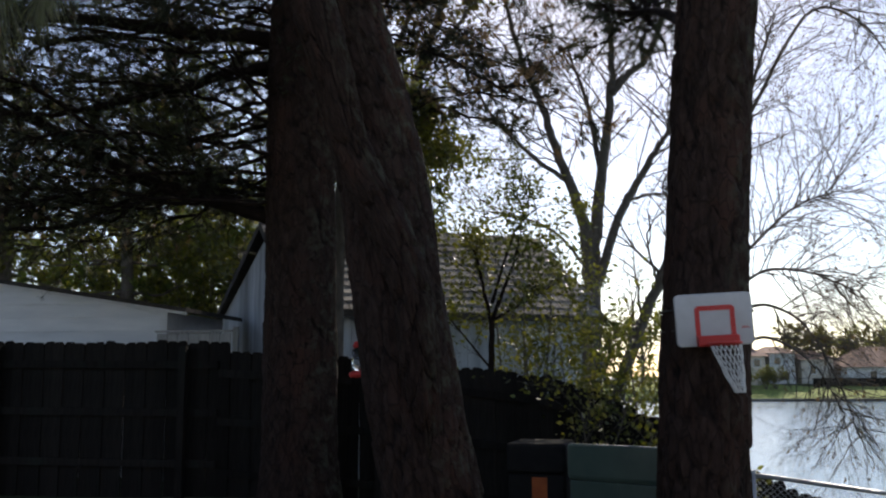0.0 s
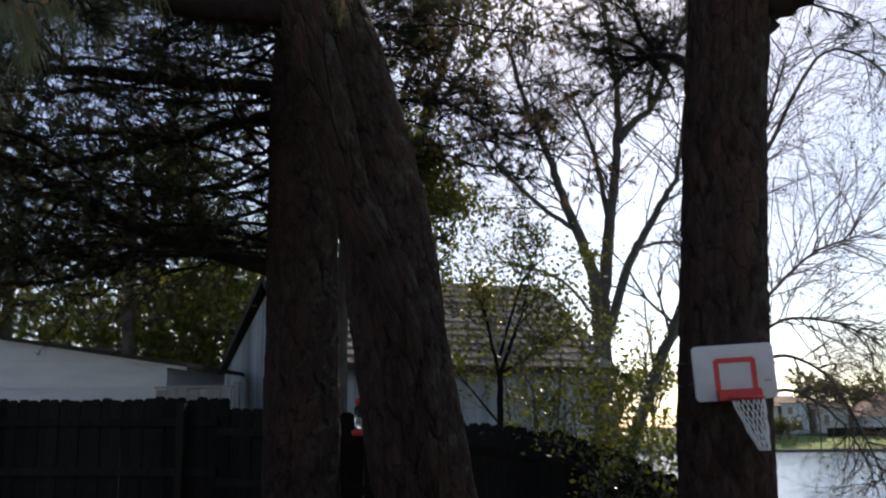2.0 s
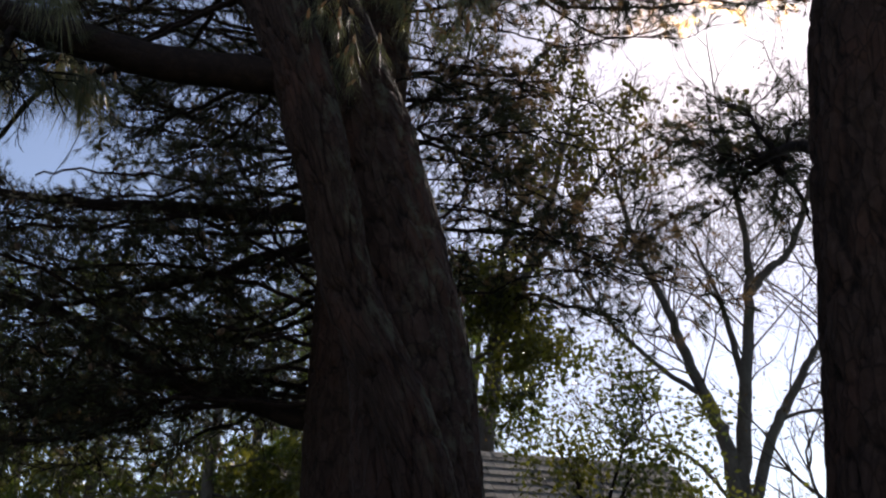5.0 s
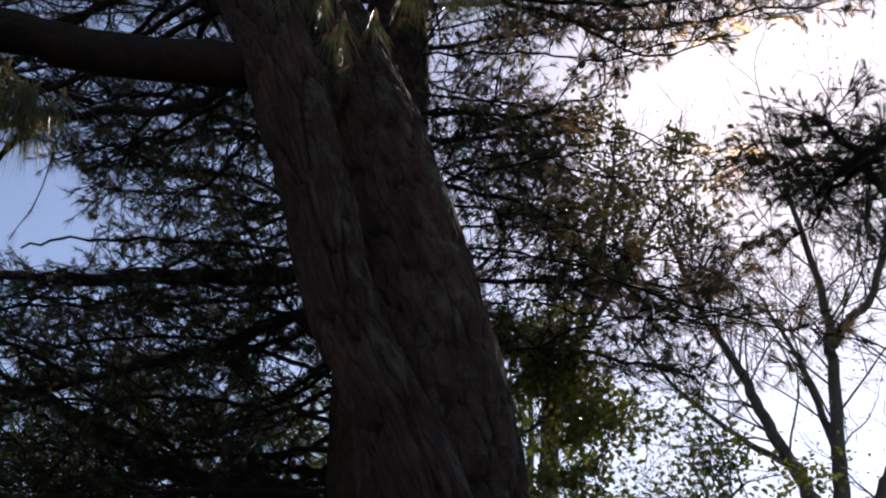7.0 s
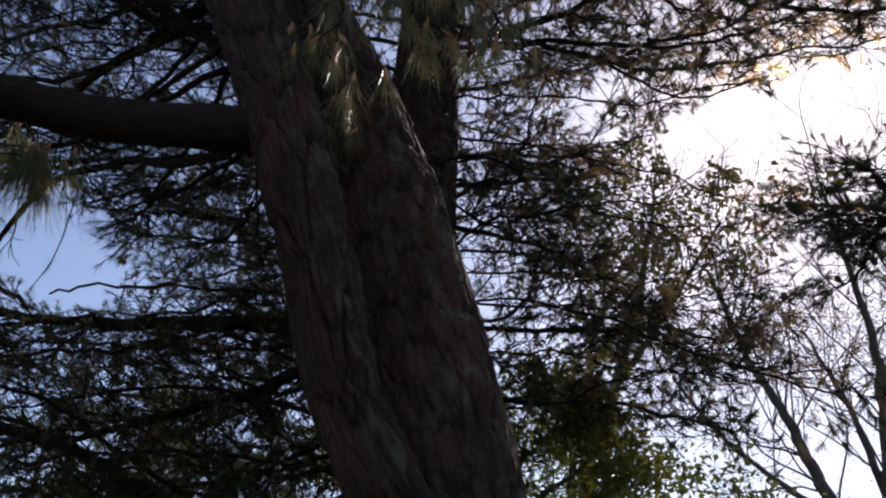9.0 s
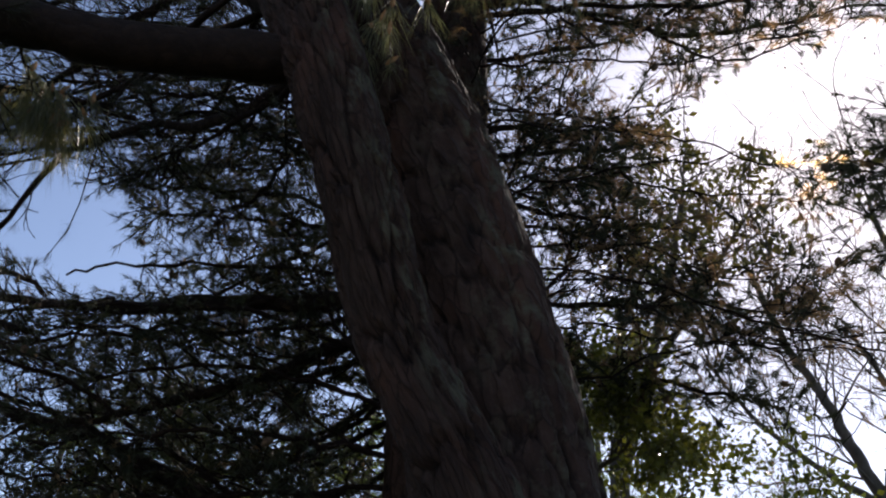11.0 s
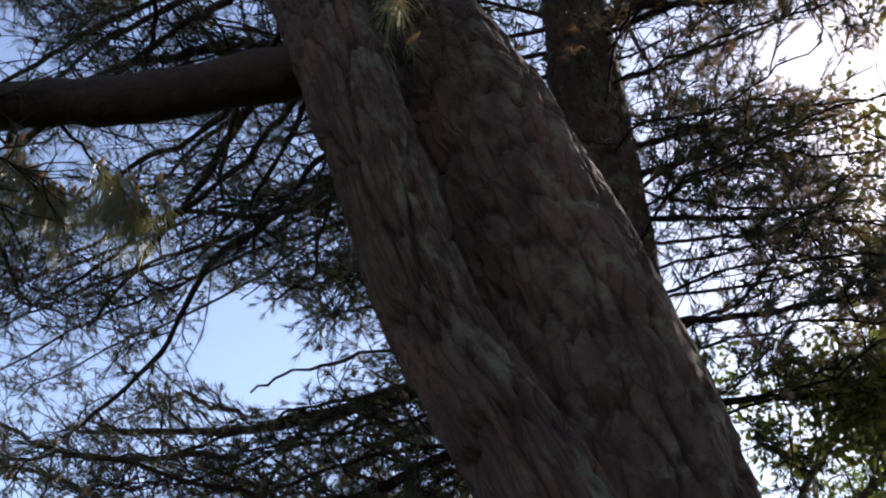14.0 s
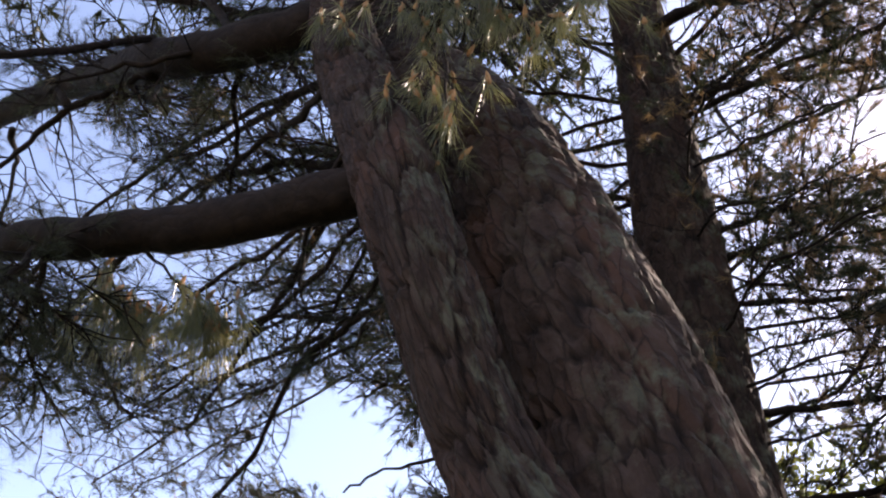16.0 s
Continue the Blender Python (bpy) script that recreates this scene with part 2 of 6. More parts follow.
# ---- mesh helpers ----
class Shape:
    """Vertices and faces gathered piece by piece."""

    def __init__(self):
        self.v, self.f = [], []

    def add(self, verts, faces):
        k = len(self.v)
        self.v.extend(map(tuple, verts))
        self.f.extend(tuple(i + k for i in f) for f in faces)
        return self

    def box(self, lo, hi, m=None):
        (a, b, c), (d, e, g) = lo, hi
        vs = [Vector(p) for p in ((a, b, c), (d, b, c), (d, e, c), (a, e, c), (a, b, g), (d, b, g), (d, e, g), (a, e, g))]
        if m:
            vs = [m @ p for p in vs]
        return self.add(vs, [(0, 3, 2, 1), (4, 5, 6, 7), (0, 1, 5, 4), (1, 2, 6, 5), (2, 3, 7, 6), (3, 0, 4, 7)])

    def tube(self, pts, radii, sides=6, ends=True):
        pts = np.asarray(pts, float)
        n = len(pts)
        radii = np.broadcast_to(np.asarray(radii, float), (n,))
        tan = np.gradient(pts, axis=0)
        tan /= np.linalg.norm(tan, axis=1)[:, None] + 1e-9
        up = np.array((0, 0, 1.0)) if abs(tan[0][2]) < 0.9 else np.array((1.0, 0, 0))
        side = np.cross(tan, up)
        side /= np.linalg.norm(side, axis=1)[:, None] + 1e-9
        over = np.cross(side, tan)
        a = np.arange(sides) * 2 * np.pi / sides
        ring = pts[:, None] + radii[:, None, None] * (np.cos(a)[None, :, None] * side[:, None] + np.sin(a)[None, :, None] * over[:, None])
        fs = []
        for i in range(n - 1):
            for j in range(sides):
                k = (j + 1) % sides
                fs.append((i * sides + j, i * sides + k, (i + 1) * sides + k, (i + 1) * sides + j))
        if ends:
            fs += [tuple(range(sides))[::-1], tuple((n - 1) * sides + j for j in range(sides))]
        return self.add(ring.reshape(-1, 3).tolist(), fs)

    def prism(self, outline, depth, m):
        """An outline in x, z pushed through to y = depth, laid by the matrix m."""
        n = len(outline)
        vs = [m @ Vector((x, 0, z)) for x, z in outline] + [m @ Vector((x, depth, z)) for x, z in outline]
        fs = [tuple(range(n)), tuple(range(2 * n - 1, n - 1, -1))] + [(i, i + n, (i + 1) % n + n, (i + 1) % n) for i in range(n)]
        return self.add(vs, fs)


def mesh_of(name, shape, mat, smooth=False):
    me = bpy.data.meshes.new(name)
    me.from_pydata(shape.v, [], shape.f)
    me.materials.append(mat)
    if smooth:
        me.polygons.foreach_set("use_smooth", [True] * len(me.polygons))
    me.update()
    return me


def bevelled(me, width, segments=2):
    bm = bmesh.new()
    bm.from_mesh(me)
    bmesh.ops.recalc_face_normals(bm, faces=bm.faces)
    bmesh.ops.bevel(bm, geom=bm.edges, offset=width, segments=segments, affect="EDGES", profile=0.5, clamp_overlap=True)
    bm.to_mesh(me)
    bm.free()
    return me


def part(name, shape, mat, parent=None, label="", smooth=False, bevel=0.0):
    """One mesh object, under a thing or under a part."""
    me = shape if isinstance(shape, bpy.types.Mesh) else mesh_of(name, shape, mat, smooth)
    if bevel:
        bevelled(me, bevel)
    ob = new(name, me)
    ob.parent = parent
    return tagged(ob, label) if label else ob


def thing(name, label, category, group="", kind=""):
    return tagged(new(name), label, category, group, kind)


def arrays(name, verts, tris, mat):
    """A mesh of triangles from arrays."""
    me = bpy.data.meshes.new(name)
    me.vertices.add(len(verts))
    me.vertices.foreach_set("co", np.ascontiguousarray(verts, np.float32).ravel())
    me.loops.add(len(tris) * 3)
    me.loops.foreach_set("vertex_index", np.ascontiguousarray(tris, np.int32).ravel())
    me.polygons.add(len(tris))
    me.polygons.foreach_set("loop_start", np.arange(0, len(tris) * 3, 3, dtype=np.int32))
    me.polygons.foreach_set("loop_total", np.full(len(tris), 3, np.int32))
    me.materials.append(mat)
    me.update(calc_edges=True)
    me.validate()
    return me


def smooth_line(pts, per=8):
    """A Catmull-Rom line through the points."""
    p = np.asarray(pts, float)
    p = np.vstack([2 * p[0] - p[1], p, 2 * p[-1] - p[-2]])
    out = []
    for i in range(1, len(p) - 2):
        for t in np.linspace(0, 1, per, endpoint=False):
            a, b, c, d = p[i - 1], p[i], p[i + 1], p[i + 2]
            out.append(0.5 * (2 * b + (c - a) * t + (2 * a - 5 * b + 4 * c - d) * t * t + (3 * b - a - 3 * c + d) * t ** 3))
    out.append(p[-2])
    return np.array(out)


def unit(v):
    v = np.asarray(v, float)
    return v / (np.linalg.norm(v, axis=-1, keepdims=True) + 1e-9)


# ---- trees ----
def ripple(u, v, seed, octaves=5):
    """Uneven waves at several scales, for warping the outlines of bark plates."""
    rng = np.random.default_rng(seed)
    out, f, a = 0, 1.0, 1.0
    for _ in range(octaves):
        p = rng.random(4) * 6.283
        out = out + a * (np.sin(f * u + p[0] + 1.3 * np.sin(f * 0.8 * v + p[1])) + np.sin(f * 1.1 * v + p[2] + 1.3 * np.sin(f * 0.9 * u + p[3]))) * 0.5
        f, a = f * 2.1, a * 0.55
    return out


def plates(u, v, around, seed, gap=0.2):
    """Cellular relief of bark: height of the plates, in cells of u (wrapping) and v."""
    rng = np.random.default_rng(seed)
    ju, jv, jh = rng.random((3, around, 512))
    iu, iv = np.floor(u).astype(int), np.floor(v).astype(int)
    f1, f2, h1 = np.full(u.shape, 9.0), np.full(u.shape, 9.0), np.zeros(u.shape)
    for a in (-1, 0, 1):
        for b in (-1, 0, 1):
            cu, cv = (iu + a) % around, (iv + b) % 512
            d = np.hypot(iu + a + ju[cu, cv] - u, iv + b + jv[cu, cv] - v)
            near = d < f1
            f2 = np.where(near, f1, np.minimum(f2, d))
            h1 = np.where(near, jh[cu, cv], h1)
            f1 = np.where(near, d, f1)
    edge = np.clip((f2 - f1) / gap, 0, 1)
    return edge * edge * (3 - 2 * edge) * (0.55 + 0.45 * h1)


def bark_stem(pts, radii, sides, rise, seed, depth=0.046, cell=0.125, flare=0.0):
    """A tapered stem with furrowed bark in plates."""
    line = smooth_line(np.column_stack([pts, radii]), 24)
    length = np.concatenate([[0], np.cumsum(np.linalg.norm(np.diff(line[:, :3], axis=0), axis=1))])
    n = int(length[-1] / rise)
    s = np.linspace(0, length[-1], n)
    p = np.column_stack([np.interp(s, length, line[:, k]) for k in range(4)])
    c, r = p[:, :3], p[:, 3]
    tan = unit(np.gradient(c, axis=0))
    side = unit(np.cross(tan, (0, 1.0, 0.02)))
    over = np.cross(side, tan)
    a = np.arange(sides) * 2 * np.pi / sides
    around = max(6, int(2 * np.pi * r.mean() / cell))
    rng = np.random.default_rng(seed)
    wob = sum(rng.random() * 0.5 * np.sin(k * s[:, None] * 2.1 + rng.random() * 6 + a[None, :] * k) for k in (1, 2, 3))
    x, y, z = 9 * np.cos(a)[None, :] * r.mean() / 0.3, 9 * np.sin(a)[None, :] * r.mean() / 0.3, s[:, None] * 7
    u = a[None, :] / (2 * np.pi) * around + 0.3 * ripple(0.6 * x + 0.25 * z, 0.6 * y - 0.2 * z, seed + 5, 4) + 0.35 * np.sin(s[:, None] * 1.7 + seed)
    v = s[:, None] / (cell * 3.6) + 0.16 * ripple(x - 0.5 * z, y + 0.5 * z, seed + 6, 4) + 0 * a[None, :]
    big = plates(u, v, around, seed)
    h = 0.85 * big + 0.25 * plates(u * 2 + 0.3, v * 3.7, around * 2, seed + 1, 0.22) + 0.07 * ripple(3 * x + z, 3 * y - 2 * z, seed + 7, 3)
    rad = r[:, None] * (1 + 0.022 * wob) + depth * (h - 0.7)
    if flare:
        low_ = np.clip(1 - s / 0.9, 0, 1)[:, None]
        rad = rad * (1 + flare * low_ * low_ * (1 + 0.35 * np.sin(a[None, :] * 5 + seed)))
    ring = c[:, None] + rad[..., None] * (np.cos(a)[None, :, None] * side[:, None] + np.sin(a)[None, :, None] * over[:, None])
    i, j = np.meshgrid(np.arange(n - 1), np.arange(sides), indexing="ij")
    k = (j + 1) % sides
    q = np.stack([i * sides + j, i * sides + k, (i + 1) * sides + k, (i + 1) * sides + j], -1).reshape(-1, 4)
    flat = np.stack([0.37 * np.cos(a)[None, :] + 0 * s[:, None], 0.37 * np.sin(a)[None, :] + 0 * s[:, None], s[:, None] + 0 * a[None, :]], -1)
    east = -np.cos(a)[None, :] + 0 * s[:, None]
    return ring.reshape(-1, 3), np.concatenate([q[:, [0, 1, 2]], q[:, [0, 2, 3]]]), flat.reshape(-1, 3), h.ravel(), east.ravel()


def needles(tufts, count, length, width, rng, spread=0.9, bend=True, brush=0.45):
    """Bunches of needles: tufts are rows of place, way, size and how broad their needles are."""
    t = np.repeat(np.asarray(tufts, float), count, axis=0)
    n = len(t)
    base, way, size, broad = t[:, :3], unit(t[:, 3:6]), t[:, 6:7], t[:, 7:8]
    d = unit(way + unit(rng.normal(size=(n, 3))) * (0.25 + spread * rng.random((n, 1))))
    fall = 1.0 if bend else 0.45
    base = base - way * size * length * brush * (rng.random((n, 1)) - 0.25)
    long = size * length * (0.45 + 0.7 * rng.random((n, 1)))
    side = unit(np.cross(d, rng.normal(size=(n, 3)))) * width * size * broad
    drop = np.array((0, 0, -1.0))
    mid = base + d * long * 0.5 + drop * long * 0.06 * fall
    tip = base + d * long * 0.92 + drop * long * 0.26 * fall
    if bend:
        vs = np.stack([base - side, base + side, mid + side, mid - side, tip], 1).reshape(-1, 3)
        k = np.arange(n)[:, None] * 5
        fs = np.concatenate([k + [[0, 1, 2]], k + [[0, 2, 3]], k + [[3, 2, 4]]])
    else:
        vs = np.stack([base - side, base + side, tip], 1).reshape(-1, 3)
        fs = np.arange(n)[:, None] * 3 + [[0, 1, 2]]
    return vs, fs


def leaves(spots, size, rng, lobes=False):
    """Small leaves, folded along the middle, at rows of place and way."""
    t = np.asarray(spots, float)
    n = len(t)
    d = unit(t[:, 3:6] + 0.8 * rng.normal(size=(n, 3)) + (0, 0, -0.35))
    side = unit(np.cross(d, rng.normal(size=(n, 3))))
    up = np.cross(d, side)
    s = size * (0.6 + 0.8 * rng.random((n, 1)))
    b = t[:, :3]
    vs = np.stack([b, b + d * s * 0.45 + side * s * 0.3 + up * s * 0.1, b + d * s, b + d * s * 0.45 - side * s * 0.3 + up * s * 0.1], 1).reshape(-1, 3)
    k = np.arange(n)[:, None] * 4
    return vs, np.concatenate([k + [[0, 1, 2]], k + [[0, 2, 3]]])


def branch_line(start, way, length, rng, curl=0.25, n=5, lift=0.0):
    pts, d, p = [np.array(start, float)], unit(way), np.array(start, float)
    for i in range(n - 1):
        d = unit(d + rng.normal(size=3) * curl * 0.4 + (0, 0, lift))
        p = p + d * length / (n - 1)
        pts.append(p)
    return np.array(pts)


# lanes of open sky through the crowns: two ends and the radius at each
LANES = [((-2.6, 6.8, 4.3), (-12.0, 13.2, 11.3), 0.3, 1.15), ((-3.3, 7.1, 4.85), (-12.5, 12.6, 10.9), 0.25, 0.8),
         ((0.25, 7.3, 4.75), (-0.1, 18.0, 12.9), 0.3, 0.45), ((0.95, 7.3, 4.85), (0.8, 18.0, 13.0), 0.4, 0.65), ((1.6, 7.3, 4.72), (1.9, 18.0, 12.9), 0.48, 0.75),
         ((0.5, 8.0, 5.0), (0.3, 17.0, 12.6), 0.4, 0.5),
         ((-0.6, 6.4, 4.9), (0.1, 18.0, 13.6), 0.3, 0.35), ((-0.5, 6.9, 4.1), (0.2, 18.0, 12.4), 0.2, 0.25), ((-2.68, 5.9, 4.72), (-1.94, 18.0, 13.77), 0.27, 0.3), ((-3.1, 5.8, 4.9), (-2.36, 18.0, 14.0), 0.25, 0.3)]


def in_lane(p):
    for a, b, r0, r1 in LANES:
        dx, dy, dz = b[0] - a[0], b[1] - a[1], b[2] - a[2]
        f = ((p[0] - a[0]) * dx + (p[1] - a[1]) * dy + (p[2] - a[2]) * dz) / (dx * dx + dy * dy + dz * dz)
        if -0.02 < f < 1.02:
            q = (p[0] - a[0] - f * dx) ** 2 + (p[1] - a[1] - f * dy) ** 2 + (p[2] - a[2] - f * dz) ** 2
            if q < (r0 + (r1 - r0) * f) ** 2:
                return True
    return False


def stands(p):
    """Whether needles grow here: they come in clumps, thick in the lower crown, with bare stretches and open lanes between them."""
    x, y, z = p
    g = math.sin(3.3 * x + 1.4 * math.sin(2.2 * z) + 0.9 * y) + math.sin(3.6 * z + 1.7 * math.sin(1.9 * x) + 1.3 * y)
    g += 0.6 * math.sin(8.5 * x + 2 * math.sin(6 * z)) * math.sin(8.1 * y + 7.3 * z)
    if x < -1.6 and y < 8.2 and 5.0 < z < 7.6:
        return g > 0.2 and not in_lane(p)
    return g > (-1.5 if z < 5.3 and x < -0.5 else -0.7) and not in_lane(p)


def pine_limb(shape, tufts, pts, r0, r1, rng, side=0.9, gap=0.22, first=0.25, tuft=1.0, keep=1.0, sides=8, hang=0.0, per=2, wild=0.016, knob=0.08, clump=1, broad=1.0):
    """A limb with side branches, twigs and the places of its needle tufts."""
    line = smooth_line(pts, 8)
    line[1:] += np.cumsum(rng.normal(size=line[1:].shape) * wild, axis=0)
    shape.tube(line, np.linspace(r0, r1, len(line)) * (1 + knob * rng.normal(size=len(line))), sides)
    length = np.concatenate([[0], np.cumsum(np.linalg.norm(np.diff(line, axis=0), axis=1))])
    s = first * length[-1]
    flip = 1
    clump = 0 if hang else clump
    while s < length[-1]:
        p = np.array([np.interp(s, length, line[:, k]) for k in range(3)])
        q = np.array([np.interp(min(s + 0.1, length[-1]), length, line[:, k]) for k in range(3)])
        tan = unit(q - p + 1e-6)
        lat = unit(np.cross(tan, (0, 0, 1.0)))
        f = s / length[-1]
        way = tan * (0.5 + 0.6 * f) + flip * lat * (0.6 + 0.5 * rng.random()) + np.array((0, 0, rng.normal() * 0.35 - hang))
        flip = -flip
        s += gap * (0.6 + 0.8 * rng.random())
        ln = side * (1.1 - 0.55 * f) * (0.5 + 0.7 * rng.random())
        b = branch_line(p, way, ln, rng, 0.5, 6, 0.05 - 0.12 * hang)
        if clump and (in_lane(b[-1]) or in_lane(b[3])):
            continue
        shape.tube(b, np.linspace(min(max(0.006, r1 * 0.6), 0.016), 0.004, len(b)), 4, False)
        for i in range(1, len(b)):
            for _ in range(per):
                if rng.random() > 0.8 * keep:
                    continue
                tw = branch_line(b[i], unit(b[i] - b[i - 1]) + rng.normal(size=3) * 0.75 + (0, 0, -0.25 * hang), 0.1 + 0.2 * rng.random(), rng, 0.4, 3)
                grown = not clump or (stands(tw[-1]) if clump == 1 else not in_lane(tw[-1]))
                if grown or (rng.random() < 0.2 and not in_lane(tw[-1])):
                    shape.tube(tw, (0.005, 0.004, 0.003), 3, False)
                if grown:
                    tufts.append((*tw[-1], *(unit(tw[-1] - tw[-2]) * (1 - 0.5 * hang) + (0, 0, -hang)), tuft * (0.75 + 0.5 * rng.random()), broad))
        if keep > 0.3 and (not clump or stands(b[-1])):
            tufts.append((*b[-1], *(unit(b[-1] - b[-2]) + (0, 0, -hang)), tuft * (0.8 + 0.5 * rng.random()), broad))
    if not clump or stands(line[-1]):
        tufts.append((*line[-1], *unit(line[-1] - line[-2]), tuft, broad))


def twigs(shape, spots, p, way, length, r, depth, rng, spread=0.75, lift=0.02, sides=4, kids=4, curl=0.35):
    """A branch that divides again and again; spots gathers the places of buds and leaves."""
    b = branch_line(p, way, length, rng, curl, 6 if depth else 4, lift)
    shape.tube(b, np.linspace(r, r * 0.5, len(b)), sides, False)
    if depth == 0:
        spots += [(*b[i], *unit(b[i] - b[i - 1])) for i in range(1, len(b))]
        return
    for k in range(kids):
        i = 1 + int(rng.random() * (len(b) - 1)) if k else len(b) - 1
        d = unit(b[i] - b[i - 1])
        out = unit(np.cross(d, rng.normal(size=3)))
        twigs(shape, spots, b[i], d + out * spread * (0.5 + 0.8 * rng.random()), length * (0.5 + 0.25 * rng.random()), r * 0.45, depth - 1, rng, spread, lift, 3 if depth < 3 else 4, kids, curl)


BUD_MESH = mesh_of("bud", Shape().tube([(0, 0, -0.03), (0, 0, -0.01), (0, 0, 0.02), (0, 0, 0.05)], (0.006, 0.012, 0.011, 0.004), 6), BUD)
CONE_MESH = mesh_of("cone", Shape().tube([(0, 0, -0.018 * i) for i in range(6)], (0.008, 0.024, 0.03, 0.028, 0.02, 0.006), 7), CONE)


def rooted(pts, stems):
    """The limb's points, with a first one near a stem drawn into its wood."""
    p = np.array(pts[0], float)
    for line, radii, *_ in stems:
        line = np.array(line, float)
        c = np.array([np.interp(p[2], line[:, 2], line[:, k]) for k in range(3)])
        r = np.interp(p[2], line[:, 2], radii)
        gap = np.linalg.norm(p - c)
        if 0.7 * r < gap < r + 0.2:
            return [tuple(c + (p - c) * 0.7 * r / gap), *pts[1:]]
    return pts


def pine(label, group, stems, limbs, seed, count=46, needle=0.2, width=0.0022, material_=NEEDLE, cones=0, bend=False, upper=(), brush=0.45):
    """A pine: stems are (points, radii, sides, rise, flare); limbs are (points, r0, r1, options)."""
    rng = np.random.default_rng(seed)
    tree = thing("pine_tree", label, "pine tree", group)
    for k, (pts, radii, sides, rise, flare) in enumerate(stems):
        vs, fs, flat, relief, east = bark_stem(pts, radii, sides, rise, seed + k, flare=flare)
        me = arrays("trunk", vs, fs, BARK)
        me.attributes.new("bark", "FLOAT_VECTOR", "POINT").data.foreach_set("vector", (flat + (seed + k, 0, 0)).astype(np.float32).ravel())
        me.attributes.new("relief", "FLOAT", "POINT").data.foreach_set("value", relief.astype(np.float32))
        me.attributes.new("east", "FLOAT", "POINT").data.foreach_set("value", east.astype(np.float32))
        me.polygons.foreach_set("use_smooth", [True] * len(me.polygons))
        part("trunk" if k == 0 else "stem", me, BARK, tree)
    tufts, tones = [], []
    for pts, r0, r1, options in limbs:
        sh, had, options = Shape(), len(tufts), dict(options)
        chance, sun_tinted = options.pop("dry_sunlit", 0.02), options.pop("sun_tint", False)
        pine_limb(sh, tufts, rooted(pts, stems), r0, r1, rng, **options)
        tones += [2 if sun_tinted else int(q < chance) for q in rng.random(len(tufts) - had)]
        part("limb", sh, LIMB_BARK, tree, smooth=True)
    if tufts:
        tufts, pick = np.array(tufts), np.array(tones)
        for name, rows, mat in (("crown", tufts[pick == 0], material_), ("dry_sunlit_foliage", tufts[pick == 1], DRY_SUNLIT), ("sunlit_foliage", tufts[pick == 2], SUNLIT_NEEDLE)):
            if len(rows):
                long, wide = rows[:, 6] > (0.8 if bend else 9), rows[:, 7] > 1.5
                both = [needles(rows[sel], many, needle, width, rng, 0.55 if curved else 1.3, curved, br)
                        for sel, curved, br, many in ((long, True, brush, count), (~long & ~wide, False, 0.6, int(count * 1.3)), (~long & wide, False, 0.6, int(count * 0.75))) if sel.any()]
                starts = np.cumsum([0] + [len(q[0]) for q in both])
                vs = np.concatenate([q[0] for q in both])
                fs = np.concatenate([q[1] + k for q, k in zip(both, starts)])
                part(name, arrays(name, vs, fs, mat), mat, tree)
        for row in tufts[pick == 2]:
            ob = part("bud", BUD_MESH, BUD, tree)
            ob.matrix_world = pose(*(row[:3] + (0, 0, 0.02)), 15 * rng.normal(), 15 * rng.normal(), 0)
        for row in tufts[rng.choice(len(tufts), min(cones, len(tufts)), False)]:
            ob = part("cone", CONE_MESH, CONE, tree)
            ob.matrix_world = pose(*(row[:3] + rng.normal(size=3) * 0.02), 30 * rng.normal(), 30 * rng.normal(), 0)
    # unseen upper limbs and needles, spread wide to shade the yard below
    high = []
    for z0, z1, x, y, reach, step in upper:
        sh, z = Shape(), z0
        while z < z1:
            a = rng.random() * 6.283
            ln = reach * (1.1 - 0.6 * (z - z0) / (z1 - z0)) * (0.7 + 0.4 * rng.random())
            way = np.array((math.cos(a), math.sin(a), 0.0))
            c = np.array((x, y, z))
            pine_limb(sh, high, [c, c + way * ln * 0.5 + (0, 0, 0.25 * ln), c + way * ln + (0, 0, 0.4 * ln)], 0.06, 0.015, rng, side=1.3, gap=0.3, first=0.15, tuft=1.3, sides=4, per=2, clump=0)
            z += step
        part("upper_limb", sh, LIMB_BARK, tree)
    if high:
        vs, fs = needles(np.array(high), 13, max(needle, 0.14), 0.011, rng, 1.0, False)
        part("upper_crown", arrays("upper_crown", vs, fs, material_), material_, tree)
    return tree


# ---- ground and water ----
def ground_height(x, y):
    s = np.clip((x + 0.5) / 4, 0, 1.6)
    h = -1.05 * s * np.clip((y - 2) / 8, 0.3, 1)
    far = np.clip((y - 84.6) / 0.5, 0, 1)
    rise = np.clip((y - 85) / 8, 0, 1)
    return h * (1 - far) + far * (-0.7 + 1.3 * rise)


def axis_steps(*spans):
    return np.unique(np.concatenate([np.linspace(a, b, n) for a, b, n in spans]))


gx = axis_steps((-2500, -60, 12), (-60, -12, 12), (-12, 14, 56), (14, 60, 30), (60, 2500, 14))
gy = axis_steps((-2500, -30, 12), (-30, 22, 64), (22, 83, 24), (83, 95, 40), (95, 200, 12), (200, 2600, 12))
GX, GY = np.meshgrid(gx, gy, indexing="ij")
GZ = ground_height(GX, GY) + 0.03 * np.sin(GX * 1.7 + 0.6 * GY) * np.sin(GY * 1.3)
gi, gj = np.meshgrid(np.arange(len(gx) - 1), np.arange(len(gy) - 1), indexing="ij")
g0 = (gi * len(gy) + gj).ravel()
gt = np.concatenate([np.stack([g0, g0 + len(gy), g0 + len(gy) + 1], 1), np.stack([g0, g0 + len(gy) + 1, g0 + 1], 1)])
